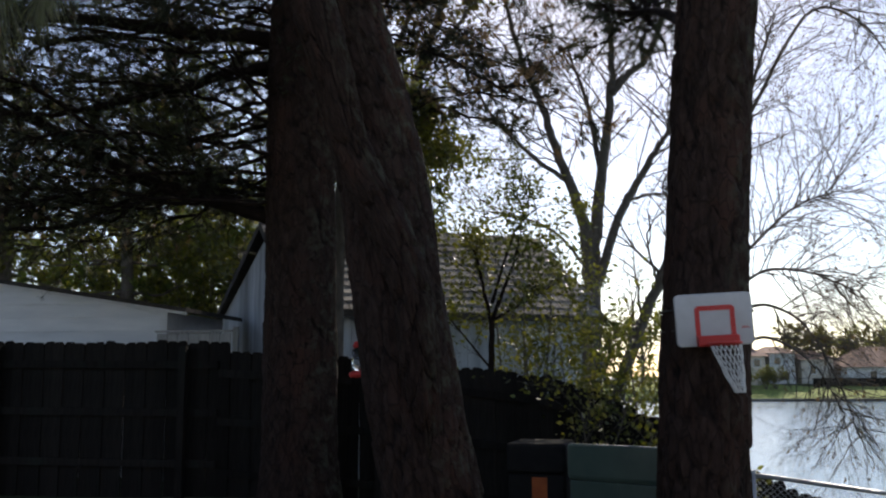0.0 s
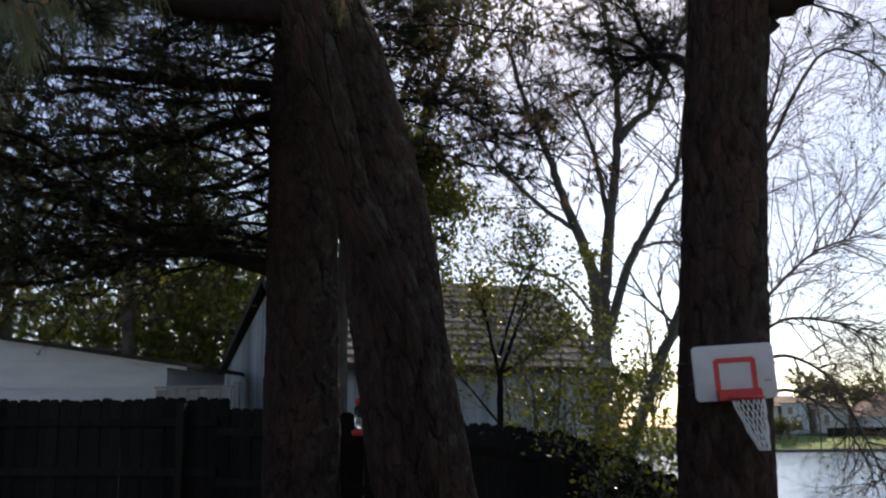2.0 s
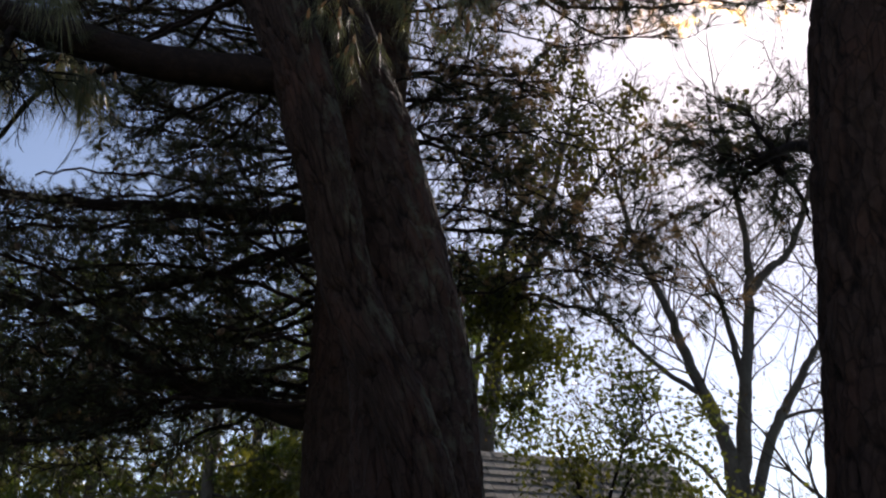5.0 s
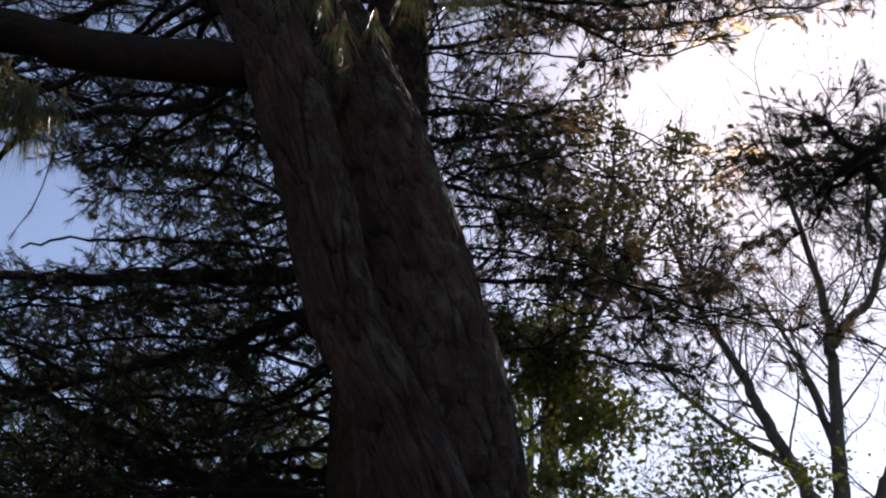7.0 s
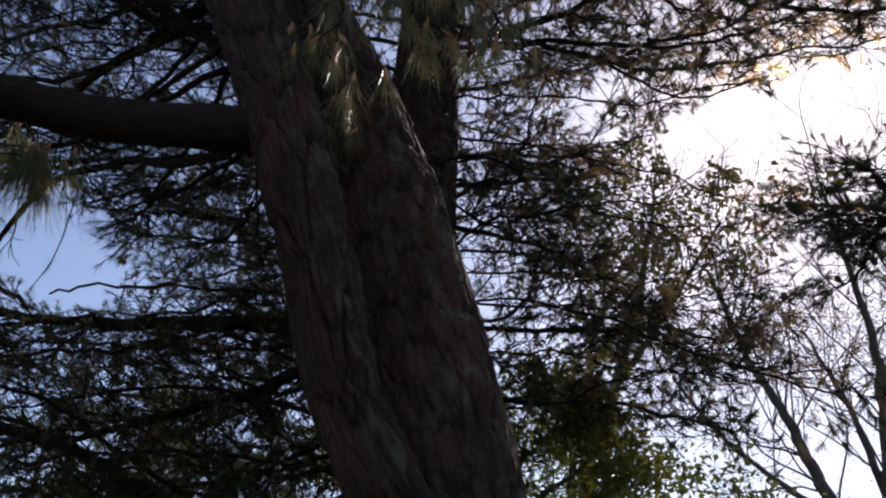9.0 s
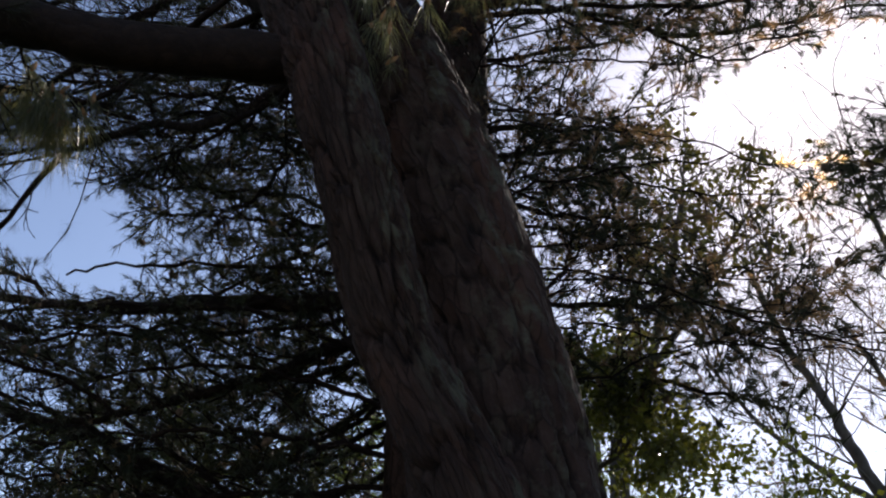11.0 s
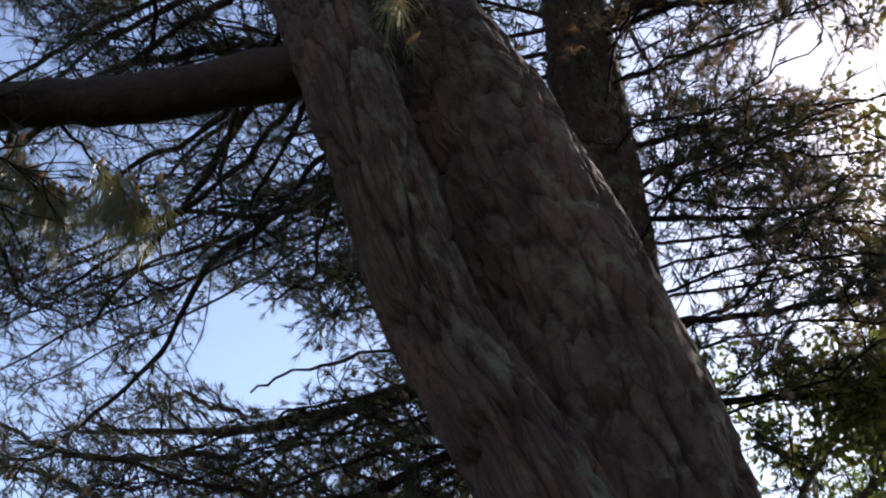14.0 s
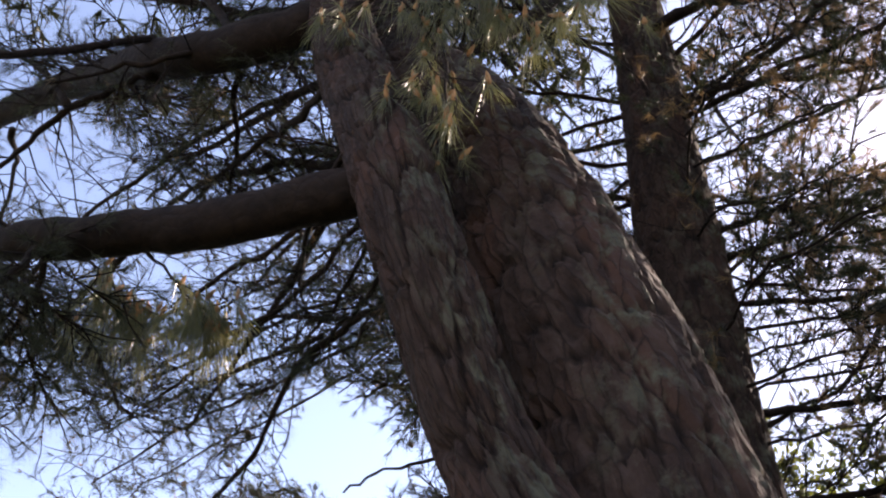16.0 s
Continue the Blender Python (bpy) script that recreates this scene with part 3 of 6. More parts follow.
ground_mesh = arrays("ground", np.stack([GX, GY, GZ], -1).reshape(-1, 3), gt, GRASS)
ground = tagged(new("ground", ground_mesh), "shaded lawn with fallen needles sloping down to the lake", "ground", kind="structure")
ws = Shape().add([(1.5, 9, -0.9), (2000, 9, -0.9), (2000, 85.2, -0.9), (1.5, 85.2, -0.9)], [(0, 1, 2, 3)])
water = tagged(part("water", ws, WATER), "rippled blue lake water glittering in the sun", "lake", kind="structure")
bank = Shape()
bank.box((2, 84.55, -1.6), (120, 84.95, -0.62))
seawall = tagged(part("seawall", bank, STONE, bevel=0.05), "low dark stone seawall along the far shore", "seawall", kind="structure")
bs = Shape()
bx = np.linspace(2, 120, 60)
rows = [(84.95, -0.66), (86.5, -0.3), (89, 0.12), (93.5, 0.64), (110, 0.72)]
vs = [(x, y, z + 0.05 * math.sin(x * 0.7 + y)) for x in bx for y, z in rows]
bs.add(vs, [(i * 5 + j, i * 5 + 5 + j, i * 5 + 6 + j, i * 5 + 1 + j) for i in range(59) for j in range(4)])
tagged(part("shore_lawn", bs, SHORE_GRASS, smooth=True), "sunlit mown grass bank above the far shore", "lawn", kind="structure")

# ---- the three pines in the yard ----
BUSHY = dict(side=1.15, gap=0.14, first=0.1, tuft=1.0, per=3, wild=0.028, broad=1.7)
THIN = dict(side=0.9, gap=0.22, first=0.12, tuft=1.0, keep=0.75, per=2)
OPEN = dict(side=1.0, gap=0.15, first=0.15, tuft=1.0, keep=0.95, per=3, wild=0.028)
INNER = dict(side=0.85, gap=0.12, first=0.05, tuft=1.0, per=3, broad=1.7)
# AIRY, FROND, GOLD, SUNNY: a large share in this brown-gold paints sunlit foliage
AIRY = dict(side=0.85, gap=0.17, first=0.05, tuft=1.0, per=2, keep=0.9, dry_sunlit=0.35)
FROND = dict(side=0.6, gap=0.12, first=0.3, tuft=1.15, per=2, keep=1.0, dry_sunlit=0.3, clump=2)
GOLD = dict(side=1.0, gap=0.17, first=0.1, tuft=1.15, keep=0.9, per=3, dry_sunlit=0.4, wild=0.02, broad=1.35)
CLOSE = dict(side=1.15, gap=0.17, first=0.12, tuft=0.6, per=2)
SPRAY = dict(side=0.9, gap=0.12, first=0.1, tuft=0.6, per=3, clump=2)
FRINGE = dict(side=0.5, gap=0.07, first=0.1, tuft=0.62, per=3, clump=2)
SUNNY = dict(side=1.1, gap=0.18, first=0.1, tuft=1.3, per=3, clump=2, broad=1.6, dry_sunlit=0.35)
BACK = dict(side=1.2, gap=0.22, first=0.05, tuft=1.5, per=3, clump=2, broad=2.0)
DENSE = dict(side=0.5, gap=0.09, first=0.3, tuft=1.15, per=3, clump=0, broad=1.7)
TIP = dict(side=0.7, gap=0.13, first=0.62, tuft=1.0, per=3, clump=0)
TUFTY = dict(side=0.75, gap=0.12, first=0.1, tuft=0.95, per=3, clump=0)
# hanging bunches take the paler needle colour that is painted as sunlit
BUNCH = dict(side=0.12, gap=0.14, first=0.55, tuft=1.15, hang=0.9, per=1, sun_tint=True)
POM = dict(side=0.09, gap=0.07, first=0.7, tuft=1.35, hang=0.9, per=1, sun_tint=True)
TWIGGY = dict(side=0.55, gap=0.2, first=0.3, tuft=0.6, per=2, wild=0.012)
HANG = dict(side=0.3, gap=0.2, first=0.2, tuft=0.95, hang=1.3, per=1, sun_tint=True)
pine(
    "tall straight pine with dark furrowed bark behind the leaning pine", "yard pines",
    [([(-1.955, 9.429, -0.3), (-1.978, 9.419, 2), (-2, 9.408, 5), (-1.96, 9.483, 8), (-1.9, 9.463, 11.5), (-1.85, 9.4, 15)],
      [0.446, 0.404, 0.388, 0.334, 0.251, 0.1], 72, 0.042, 0.25)],
    [([(-2.3, 9.35, 3.2), (-3.6, 9.3, 3.65), (-4.7, 9.2, 4.25), (-5.8, 9.1, 4.65), (-7.6, 9.0, 5.1)], 0.1, 0.035, THIN),
     ([(-2.3, 9.4, 5.35), (-3.5, 9.35, 5.6), (-5.5, 9.3, 5.95), (-7.6, 9.2, 6.45), (-10.0, 9.0, 7.2)], 0.1, 0.03, THIN),
     ([(-2.3, 9.3, 5.05), (-3.3, 9.1, 4.8), (-4.3, 8.8, 4.5), (-5.3, 8.5, 4.4)], 0.065, 0.02, BUSHY),
     ([(-2.3, 9.4, 5.2), (-3.7, 9.4, 5.3), (-5.2, 9.3, 5.5), (-6.4, 9.2, 5.7)], 0.024, 0.010, THIN),
     ([(-2.3, 9.4, 7.0), (-3.8, 9.4, 7.9), (-5.5, 9.4, 8.7), (-9.3, 9.4, 10.9)], 0.024, 0.010, OPEN),
     ([(-2.3, 9.5, 4.2), (-3.4, 10.2, 4.4), (-4.6, 10.8, 4.8), (-5.4, 11.2, 5.1)], 0.024, 0.010, BUSHY),
     ([(-2.2, 9.2, 3.9), (-3.0, 8.6, 3.9), (-4.0, 8.2, 3.8), (-4.9, 7.9, 3.8)], 0.024, 0.010, BUSHY),
     ([(-2.3, 9.5, 4.6), (-3.6, 9.8, 4.3), (-4.6, 10.0, 4.1), (-5.6, 10.2, 4.0)], 0.024, 0.010, BUSHY),
     ([(-2.3, 9.3, 4.7), (-3.5, 8.8, 5.2), (-4.4, 8.6, 5.3), (-5.0, 8.5, 5.2)], 0.024, 0.010, THIN),
     ([(-2.3, 9.5, 6.0), (-3.2, 10.0, 5.8), (-4.2, 10.4, 5.7), (-5.0, 10.6, 5.8)], 0.024, 0.010, BUSHY),
     ([(-2.3, 9.6, 6.2), (-3.6, 10.4, 6.6), (-5.2, 11.2, 7.0)], 0.024, 0.010, BUSHY),
     ([(-2.2, 9.2, 6.1), (-2.9, 8.5, 6.4), (-3.9, 8.0, 6.8), (-4.6, 7.7, 7.3)], 0.024, 0.010, OPEN),
     ([(-2.3, 9.4, 7.3), (-4.0, 9.3, 7.95), (-6.0, 9.2, 8.0), (-9.0, 9.0, 8.1), (-12.0, 9.0, 8.4)], 0.024, 0.010, OPEN),
     ([(-2.3, 9.3, 7.7), (-4.0, 8.7, 8.5), (-5.6, 8.2, 8.7), (-8.4, 7.6, 8.7)], 0.024, 0.010, OPEN),
     ([(-2.3, 9.5, 8.1), (-4.2, 10.0, 9.2), (-6.5, 10.4, 9.6), (-9.5, 10.6, 9.9)], 0.024, 0.010, OPEN),
     ([(-2.3, 9.3, 8.9), (-4.2, 8.8, 9.7), (-6.5, 8.2, 10.2), (-8.5, 7.8, 10.2)], 0.024, 0.010, OPEN),
     ([(-6.5, 9.3, 6.2), (-8.0, 9.6, 7.0), (-9.5, 9.8, 7.6), (-11.5, 10.0, 7.8)], 0.03, 0.012, OPEN),
     ([(-2.3, 9.3, 7.2), (-4.2, 8.3, 7.7), (-6.0, 7.4, 7.6), (-8.0, 6.6, 7.4)], 0.024, 0.010, OPEN),
     ([(-2.3, 9.3, 6.7), (-4.0, 8.4, 6.9), (-5.6, 7.6, 6.6), (-7.4, 6.8, 6.2)], 0.024, 0.010, OPEN),
     ([(-2.3, 9.3, 8.2), (-4.4, 8.0, 9.0), (-6.4, 7.0, 9.2), (-8.4, 6.2, 9.2)], 0.024, 0.010, OPEN),
     ([(-2.3, 9.2, 7.6), (-3.6, 8.2, 8.2), (-4.8, 7.4, 8.4), (-6.2, 6.6, 8.3)], 0.024, 0.010, OPEN),
     ([(-2.3, 9.4, 6.4), (-3.2, 9.2, 6.9), (-4.2, 9.0, 7.1), (-4.9, 8.9, 7.0)], 0.024, 0.010, BUSHY),
     ([(-2.3, 9.5, 6.9), (-3.4, 9.8, 7.4), (-4.8, 10.0, 7.7)], 0.024, 0.010, BUSHY),
     ([(-2.25, 9.25, 5.9), (-3.0, 8.8, 6.2), (-3.8, 8.5, 6.4), (-4.4, 8.3, 6.5)], 0.024, 0.010, BUSHY),
     ([(-2.2, 9.2, 3.4), (-3.2, 8.7, 3.45), (-4.2, 8.5, 3.5), (-5.2, 8.3, 3.35)], 0.024, 0.010, BUSHY),
     ([(-2.3, 9.6, 3.8), (-3.6, 9.9, 3.5), (-4.8, 10.2, 3.35), (-6.2, 10.4, 3.3)], 0.024, 0.010, BUSHY),
     ([(-1.65, 9.6, 7.0), (-1.0, 10.2, 7.2), (-0.4, 10.6, 7.0), (0.2, 10.8, 7.0)], 0.013, 0.006, GOLD),
     ([(-1.65, 9.6, 8.2), (-1.0, 10.2, 8.8), (-0.3, 10.6, 9.1), (0.4, 10.8, 9.2)], 0.013, 0.006, GOLD),
     ([(-1.65, 9.6, 9.2), (-1.0, 10.4, 9.9), (-0.4, 11.0, 10.3)], 0.013, 0.006, GOLD),
     ([(-1.62, 9.4, 8.1), (-1.0, 9.2, 8.2), (-0.4, 9.1, 8.0), (0.2, 9.0, 7.7)], 0.013, 0.006, GOLD),
     ([(-2.3, 9.4, 5.5), (-3.4, 9.0, 5.7), (-4.6, 8.8, 5.8), (-5.4, 8.7, 5.8)], 0.024, 0.010, THIN),
     ([(-2.3, 9.5, 5.7), (-3.4, 9.9, 6.1), (-4.6, 10.2, 6.3), (-5.6, 10.3, 6.2)], 0.024, 0.010, BUSHY),
     ([(-2.3, 9.3, 4.3), (-3.2, 8.9, 4.6), (-4.4, 8.6, 4.7), (-5.4, 8.4, 4.6)], 0.024, 0.010, THIN),
     ([(-2.3, 9.6, 5.0), (-3.4, 10.2, 5.3), (-4.6, 10.6, 5.3), (-5.8, 10.8, 5.2)], 0.024, 0.010, THIN),
     ([(-1.6, 9.5, 5.0), (-0.9, 9.9, 5.1), (-0.2, 10.2, 4.9), (0.6, 10.4, 4.8)], 0.013, 0.006, GOLD),
     ([(-1.6, 9.3, 5.9), (-0.9, 9.0, 5.9), (-0.2, 8.9, 5.7), (0.5, 8.9, 5.5)], 0.013, 0.006, GOLD),
     ([(-2.3, 9.4, 8.6), (-4.4, 9.0, 9.8), (-6.5, 8.6, 11.2)], 0.024, 0.010, BUSHY),
     ([(-2.2, 9.3, 10.0), (-3.6, 8.6, 11.4), (-5.0, 8.0, 12.6)], 0.024, 0.010, BUSHY),
     ([(-2.2, 9.3, 9.0), (-3.4, 8.2, 9.6), (-4.6, 7.4, 10.4)], 0.024, 0.010, BUSHY),
     ([(-1.6, 9.4, 5.4), (-0.86, 9.4, 5.25), (0.1, 9.4, 4.8), (0.9, 9.4, 4.3), (1.5, 9.3, 4.05)], 0.013, 0.006, GOLD),
     ([(-1.62, 9.4, 8.6), (-1.0, 9.4, 8.5), (-0.2, 9.4, 8.6), (0.9, 9.3, 9.1)], 0.055, 0.015, GOLD),
     ([(-1.62, 9.4, 7.75), (-0.8, 9.3, 7.35), (0.0, 9.2, 6.9), (0.9, 9.1, 6.7)], 0.013, 0.006, GOLD),
     ([(-1.62, 9.5, 6.3), (-0.9, 10.0, 6.55), (-0.3, 10.3, 6.3), (0.6, 10.5, 6.2)], 0.013, 0.006, GOLD),
     ([(-1.7, 9.6, 5.8), (-1.0, 10.4, 6.1), (-0.3, 11.0, 5.8), (0.4, 11.4, 5.4)], 0.013, 0.006, GOLD),
     ([(-1.8, 9.7, 7.2), (-1.0, 10.6, 7.8), (0.0, 11.4, 8.2)], 0.013, 0.006, GOLD),
     ([(-1.62, 9.3, 6.9), (-1.1, 8.9, 6.5), (-0.5, 8.8, 6.2), (0.3, 8.8, 6.3)], 0.013, 0.006, GOLD),
     ([(-1.65, 9.5, 9.6), (-0.8, 9.7, 10.0), (0.4, 9.8, 10.3), (1.3, 9.9, 10.2)], 0.013, 0.006, GOLD),
     ([(-1.75, 9.4, 9.9), (-1.03, 9.4, 9.47), (-0.4, 9.4, 8.95), (0.2, 9.4, 8.55), (0.8, 9.4, 8.2), (1.4, 9.4, 7.8), (2.2, 9.4, 7.4)], 0.06, 0.014, GOLD),
     ([(-1.75, 9.4, 10.4), (-0.4, 9.6, 10.1), (0.9, 9.7, 9.4), (2.1, 9.8, 8.7), (3.1, 9.8, 8.2)], 0.013, 0.006, GOLD),
     ([(-0.4, 9.4, 8.95), (0.2, 9.2, 9.1), (0.9, 9.0, 9.0), (1.6, 8.9, 8.6)], 0.013, 0.006, GOLD),
     ([(-1.6, 9.6, 4.4), (-0.8, 10.0, 4.7), (0.0, 10.2, 4.9), (0.8, 10.3, 4.9)], 0.013, 0.006, GOLD),
     ([(-1.6, 9.7, 5.5), (-0.8, 10.4, 5.7), (0.1, 10.8, 5.7), (0.9, 11.0, 5.5)], 0.013, 0.006, GOLD),
     ([(-1.6, 9.5, 6.6), (-0.8, 9.8, 6.0), (0.0, 10.0, 5.5), (0.8, 10.2, 5.2)], 0.013, 0.006, GOLD),
     ([(-1.6, 9.7, 7.4), (-0.6, 10.4, 7.4), (0.3, 10.7, 7.0), (1.0, 10.8, 6.5)], 0.013, 0.006, GOLD),
     ([(-2.3, 9.3, 3.4), (-3.3, 9.0, 3.5), (-4.4, 8.8, 3.6), (-5.6, 8.6, 3.9)], 0.024, 0.010, BUSHY),
     ([(-2.3, 9.6, 3.5), (-3.4, 10.0, 3.7), (-4.6, 10.3, 3.5), (-6.2, 10.5, 3.3)], 0.024, 0.010, BUSHY),
     ([(-2.3, 9.6, 3.6), (-3.8, 9.9, 3.9), (-5.4, 10.1, 4.2), (-7.2, 10.3, 4.4)], 0.024, 0.010, BUSHY),
     ([(-2.3, 9.3, 3.7), (-3.8, 8.9, 3.7), (-5.4, 8.6, 3.9), (-7.0, 8.4, 4.2)], 0.024, 0.010, BUSHY),
     ([(-3.6, 9.3, 3.65), (-4.6, 9.6, 3.3), (-6.0, 9.8, 3.5), (-7.4, 9.9, 3.7)], 0.03, 0.012, BUSHY),
     ([(-2.3, 9.5, 6.3), (-4.2, 9.9, 6.3), (-6.4, 10.2, 6.3), (-8.8, 10.4, 6.3)], 0.024, 0.010, BUSHY),
     ([(-2.3, 9.4, 7.75), (-4.2, 9.2, 8.2), (-6.4, 9.1, 8.5), (-8.8, 9.0, 8.8)], 0.024, 0.010, BUSHY),
     ([(-6.4, 9.2, 5.7), (-8.5, 9.0, 6.4), (-10.5, 8.8, 7.2), (-13.0, 8.6, 8.4)], 0.04, 0.014, BUSHY),
     ([(-5.8, 9.1, 4.65), (-8.0, 8.6, 5.6), (-10.0, 8.2, 6.6), (-12.0, 8.0, 7.4)], 0.04, 0.014, BUSHY),
     ([(-2.3, 9.6, 7.4), (-2.8, 10.2, 7.9), (-3.3, 10.6, 8.4), (-3.8, 10.8, 8.8)], 0.024, 0.010, BUSHY),
     ([(-2.25, 9.6, 8.3), (-2.7, 10.2, 8.9), (-3.1, 10.6, 9.5), (-3.4, 10.8, 10.0)], 0.024, 0.010, BUSHY),
     ([(-2.3, 9.4, 3.5), (-3.6, 9.5, 3.6), (-5.0, 9.6, 3.5), (-6.6, 9.6, 3.5)], 0.024, 0.010, BUSHY),
     ([(-2.35, 9.7, 3.6), (-2.65, 10.2, 4.0), (-2.85, 10.5, 4.6), (-3.0, 10.7, 5.2)], 0.020, 0.010, INNER),
     ([(-2.35, 9.7, 4.8), (-2.7, 10.2, 5.2), (-2.95, 10.5, 5.8), (-3.2, 10.7, 6.3)], 0.020, 0.010, INNER),
     ([(-2.35, 9.7, 5.7), (-2.7, 10.2, 6.2), (-2.95, 10.5, 6.8), (-3.2, 10.7, 7.4)], 0.020, 0.010, INNER),
     ([(-2.35, 9.2, 4.4), (-2.6, 8.8, 4.9), (-2.9, 8.6, 5.5)], 0.020, 0.010, INNER),
     ([(0.2, 9.4, 8.55), (0.7, 9.6, 8.9), (1.3, 9.8, 9.0), (2.0, 9.9, 8.9)], 0.02, 0.01, AIRY),
     ([(0.8, 9.4, 8.2), (1.3, 9.2, 8.5), (1.9, 9.1, 8.4), (2.6, 9.0, 8.1)], 0.02, 0.01, AIRY),
     ([(0.9, 9.7, 9.4), (1.5, 10.0, 9.6), (2.3, 10.2, 9.4)], 0.02, 0.01, AIRY),
     ([(2.1, 9.8, 8.7), (2.6, 9.6, 8.4), (3.2, 9.4, 7.9)], 0.02, 0.01, AIRY),
     ([(1.4, 9.4, 7.8), (1.9, 9.3, 8.0), (2.5, 9.2, 7.8)], 0.02, 0.01, AIRY),
     ([(-0.4, 9.6, 10.1), (0.4, 9.4, 9.8), (1.2, 9.3, 9.3), (2.0, 9.2, 9.0)], 0.02, 0.01, AIRY),
     ([(-1.62, 9.4, 8.4), (-0.7, 9.4, 8.05), (0.1, 9.3, 7.6), (0.8, 9.2, 7.4), (1.5, 9.1, 7.3)], 0.03, 0.01, FROND),
     ([(-0.7, 9.4, 8.05), (-0.1, 9.7, 7.75), (0.5, 9.9, 7.5), (1.1, 10.0, 7.6)], 0.02, 0.008, FROND),
     ([(0.1, 9.3, 7.6), (0.6, 9.0, 7.25), (1.1, 8.8, 7.1)], 0.016, 0.008, FROND),
     ([(-1.62, 9.5, 8.8), (-0.6, 9.9, 8.5), (0.4, 10.2, 8.2), (1.4, 10.3, 8.1), (2.4, 10.2, 7.9)], 0.03, 0.01, FROND),
     ([(0.8, 9.4, 8.2), (1.3, 9.5, 7.9), (1.9, 9.5, 7.6), (2.5, 9.4, 7.3)], 0.02, 0.008, FROND),
     ([(0.2, 9.4, 8.55), (0.5, 9.3, 8.1), (0.9, 9.2, 7.8), (1.3, 9.2, 7.7)], 0.018, 0.008, FROND),
     ([(-1.7, 9.75, 5.2), (-1.4, 10.3, 5.8), (-1.1, 10.7, 6.6), (-0.9, 10.9, 7.4)], 0.02, 0.008, GOLD),
     ([(-1.7, 9.75, 6.6), (-1.3, 10.2, 7.3), (-1.1, 10.5, 8.1), (-0.8, 10.7, 8.9)], 0.02, 0.008, GOLD),
     ([(-2.3, 9.3, 6.5), (-3.6, 8.7, 7.2), (-5.0, 8.2, 7.4), (-6.6, 7.8, 7.2)], 0.024, 0.010, BUSHY),
     ([(-1.65, 9.3, 7.4), (-1.2, 8.9, 7.7), (-0.7, 8.7, 7.4), (-0.3, 8.6, 6.8)], 0.013, 0.006, GOLD),
     ([(-1.65, 9.6, 6.6), (-1.1, 10.0, 7.0), (-0.6, 10.2, 7.2), (-0.1, 10.3, 7.0)], 0.013, 0.006, GOLD),
     ([(-3.6, 9.3, 3.65), (-4.8, 9.2, 3.3), (-6.2, 9.1, 3.05), (-8.0, 9.0, 3.1)], 0.024, 0.010, BUSHY),
     ([(-4.7, 9.2, 4.25), (-5.6, 9.6, 3.5), (-6.8, 9.8, 3.0), (-8.6, 10.0, 2.9)], 0.024, 0.010, BUSHY),
     ([(-3.5, 9.35, 5.6), (-5.0, 9.1, 5.3), (-7.0, 8.9, 5.4), (-9.0, 8.6, 5.8)], 0.024, 0.010, BUSHY),
     ([(-4.7, 9.2, 4.25), (-5.8, 8.4, 4.7), (-7.2, 8.0, 5.0), (-8.8, 7.8, 5.4)], 0.024, 0.010, BUSHY),
     ([(-5.5, 9.3, 5.95), (-7.0, 9.9, 5.8), (-9.2, 10.3, 6.3)], 0.024, 0.010, BUSHY),
     ([(-3.6, 9.3, 3.65), (-4.4, 8.2, 4.3), (-5.4, 7.5, 4.7), (-6.6, 7.0, 5.0)], 0.024, 0.010, BUSHY),
     ([(-5.5, 9.3, 5.95), (-6.8, 8.7, 5.7), (-8.4, 8.2, 6.0)], 0.024, 0.010, BUSHY),
     ([(-1.7, 9.7, 6.8), (-0.9, 10.3, 7.2), (-0.4, 10.7, 7.5)], 0.03, 0.012, SUNNY),
     ([(-1.7, 9.7, 7.2), (-1.2, 10.8, 7.8), (-0.6, 11.6, 8.2)], 0.03, 0.012, SUNNY),
     ([(-1.7, 9.7, 8.0), (-1.0, 10.8, 9.0), (-0.2, 11.6, 9.8)], 0.03, 0.012, SUNNY),
     ([(-1.7, 9.7, 8.8), (-0.8, 10.6, 10.0), (0.2, 11.2, 11.0)], 0.03, 0.012, SUNNY),
     ([(-1.7, 9.6, 9.5), (-0.6, 10.2, 10.8), (0.6, 10.8, 12.0)], 0.03, 0.012, SUNNY),
     ([(-1.8, 9.75, 7.0), (-1.6, 10.6, 7.4), (-1.2, 11.4, 7.6), (-0.9, 12.0, 7.6)], 0.02, 0.01, SUNNY),
     ([(-1.8, 9.75, 7.8), (-1.9, 10.8, 8.4), (-1.7, 11.6, 8.8), (-1.4, 12.2, 9.0)], 0.02, 0.01, SUNNY),
     ([(-1.8, 9.75, 6.2), (-1.4, 10.6, 6.5), (-1.0, 11.2, 6.6)], 0.02, 0.01, SUNNY),
     ([(-2.3, 9.4, 6.1), (-3.4, 9.3, 6.3), (-4.3, 9.0, 6.7), (-4.9, 8.85, 6.95), (-5.35, 8.8, 6.9)], 0.03, 0.012, DENSE),
     ([(-3.4, 9.3, 6.3), (-4.0, 9.2, 6.45), (-4.6, 9.0, 6.5), (-5.1, 8.9, 6.55)], 0.02, 0.01, DENSE),
     ([(-2.3, 9.6, 3.5), (-3.6, 10.0, 3.7), (-5.2, 10.2, 3.6), (-7.0, 10.3, 3.5)], 0.03, 0.012, BACK),
     ([(-2.3, 9.6, 4.4), (-3.4, 9.9, 4.4), (-4.8, 10.1, 4.4), (-6.6, 10.2, 4.5)], 0.03, 0.012, BACK),
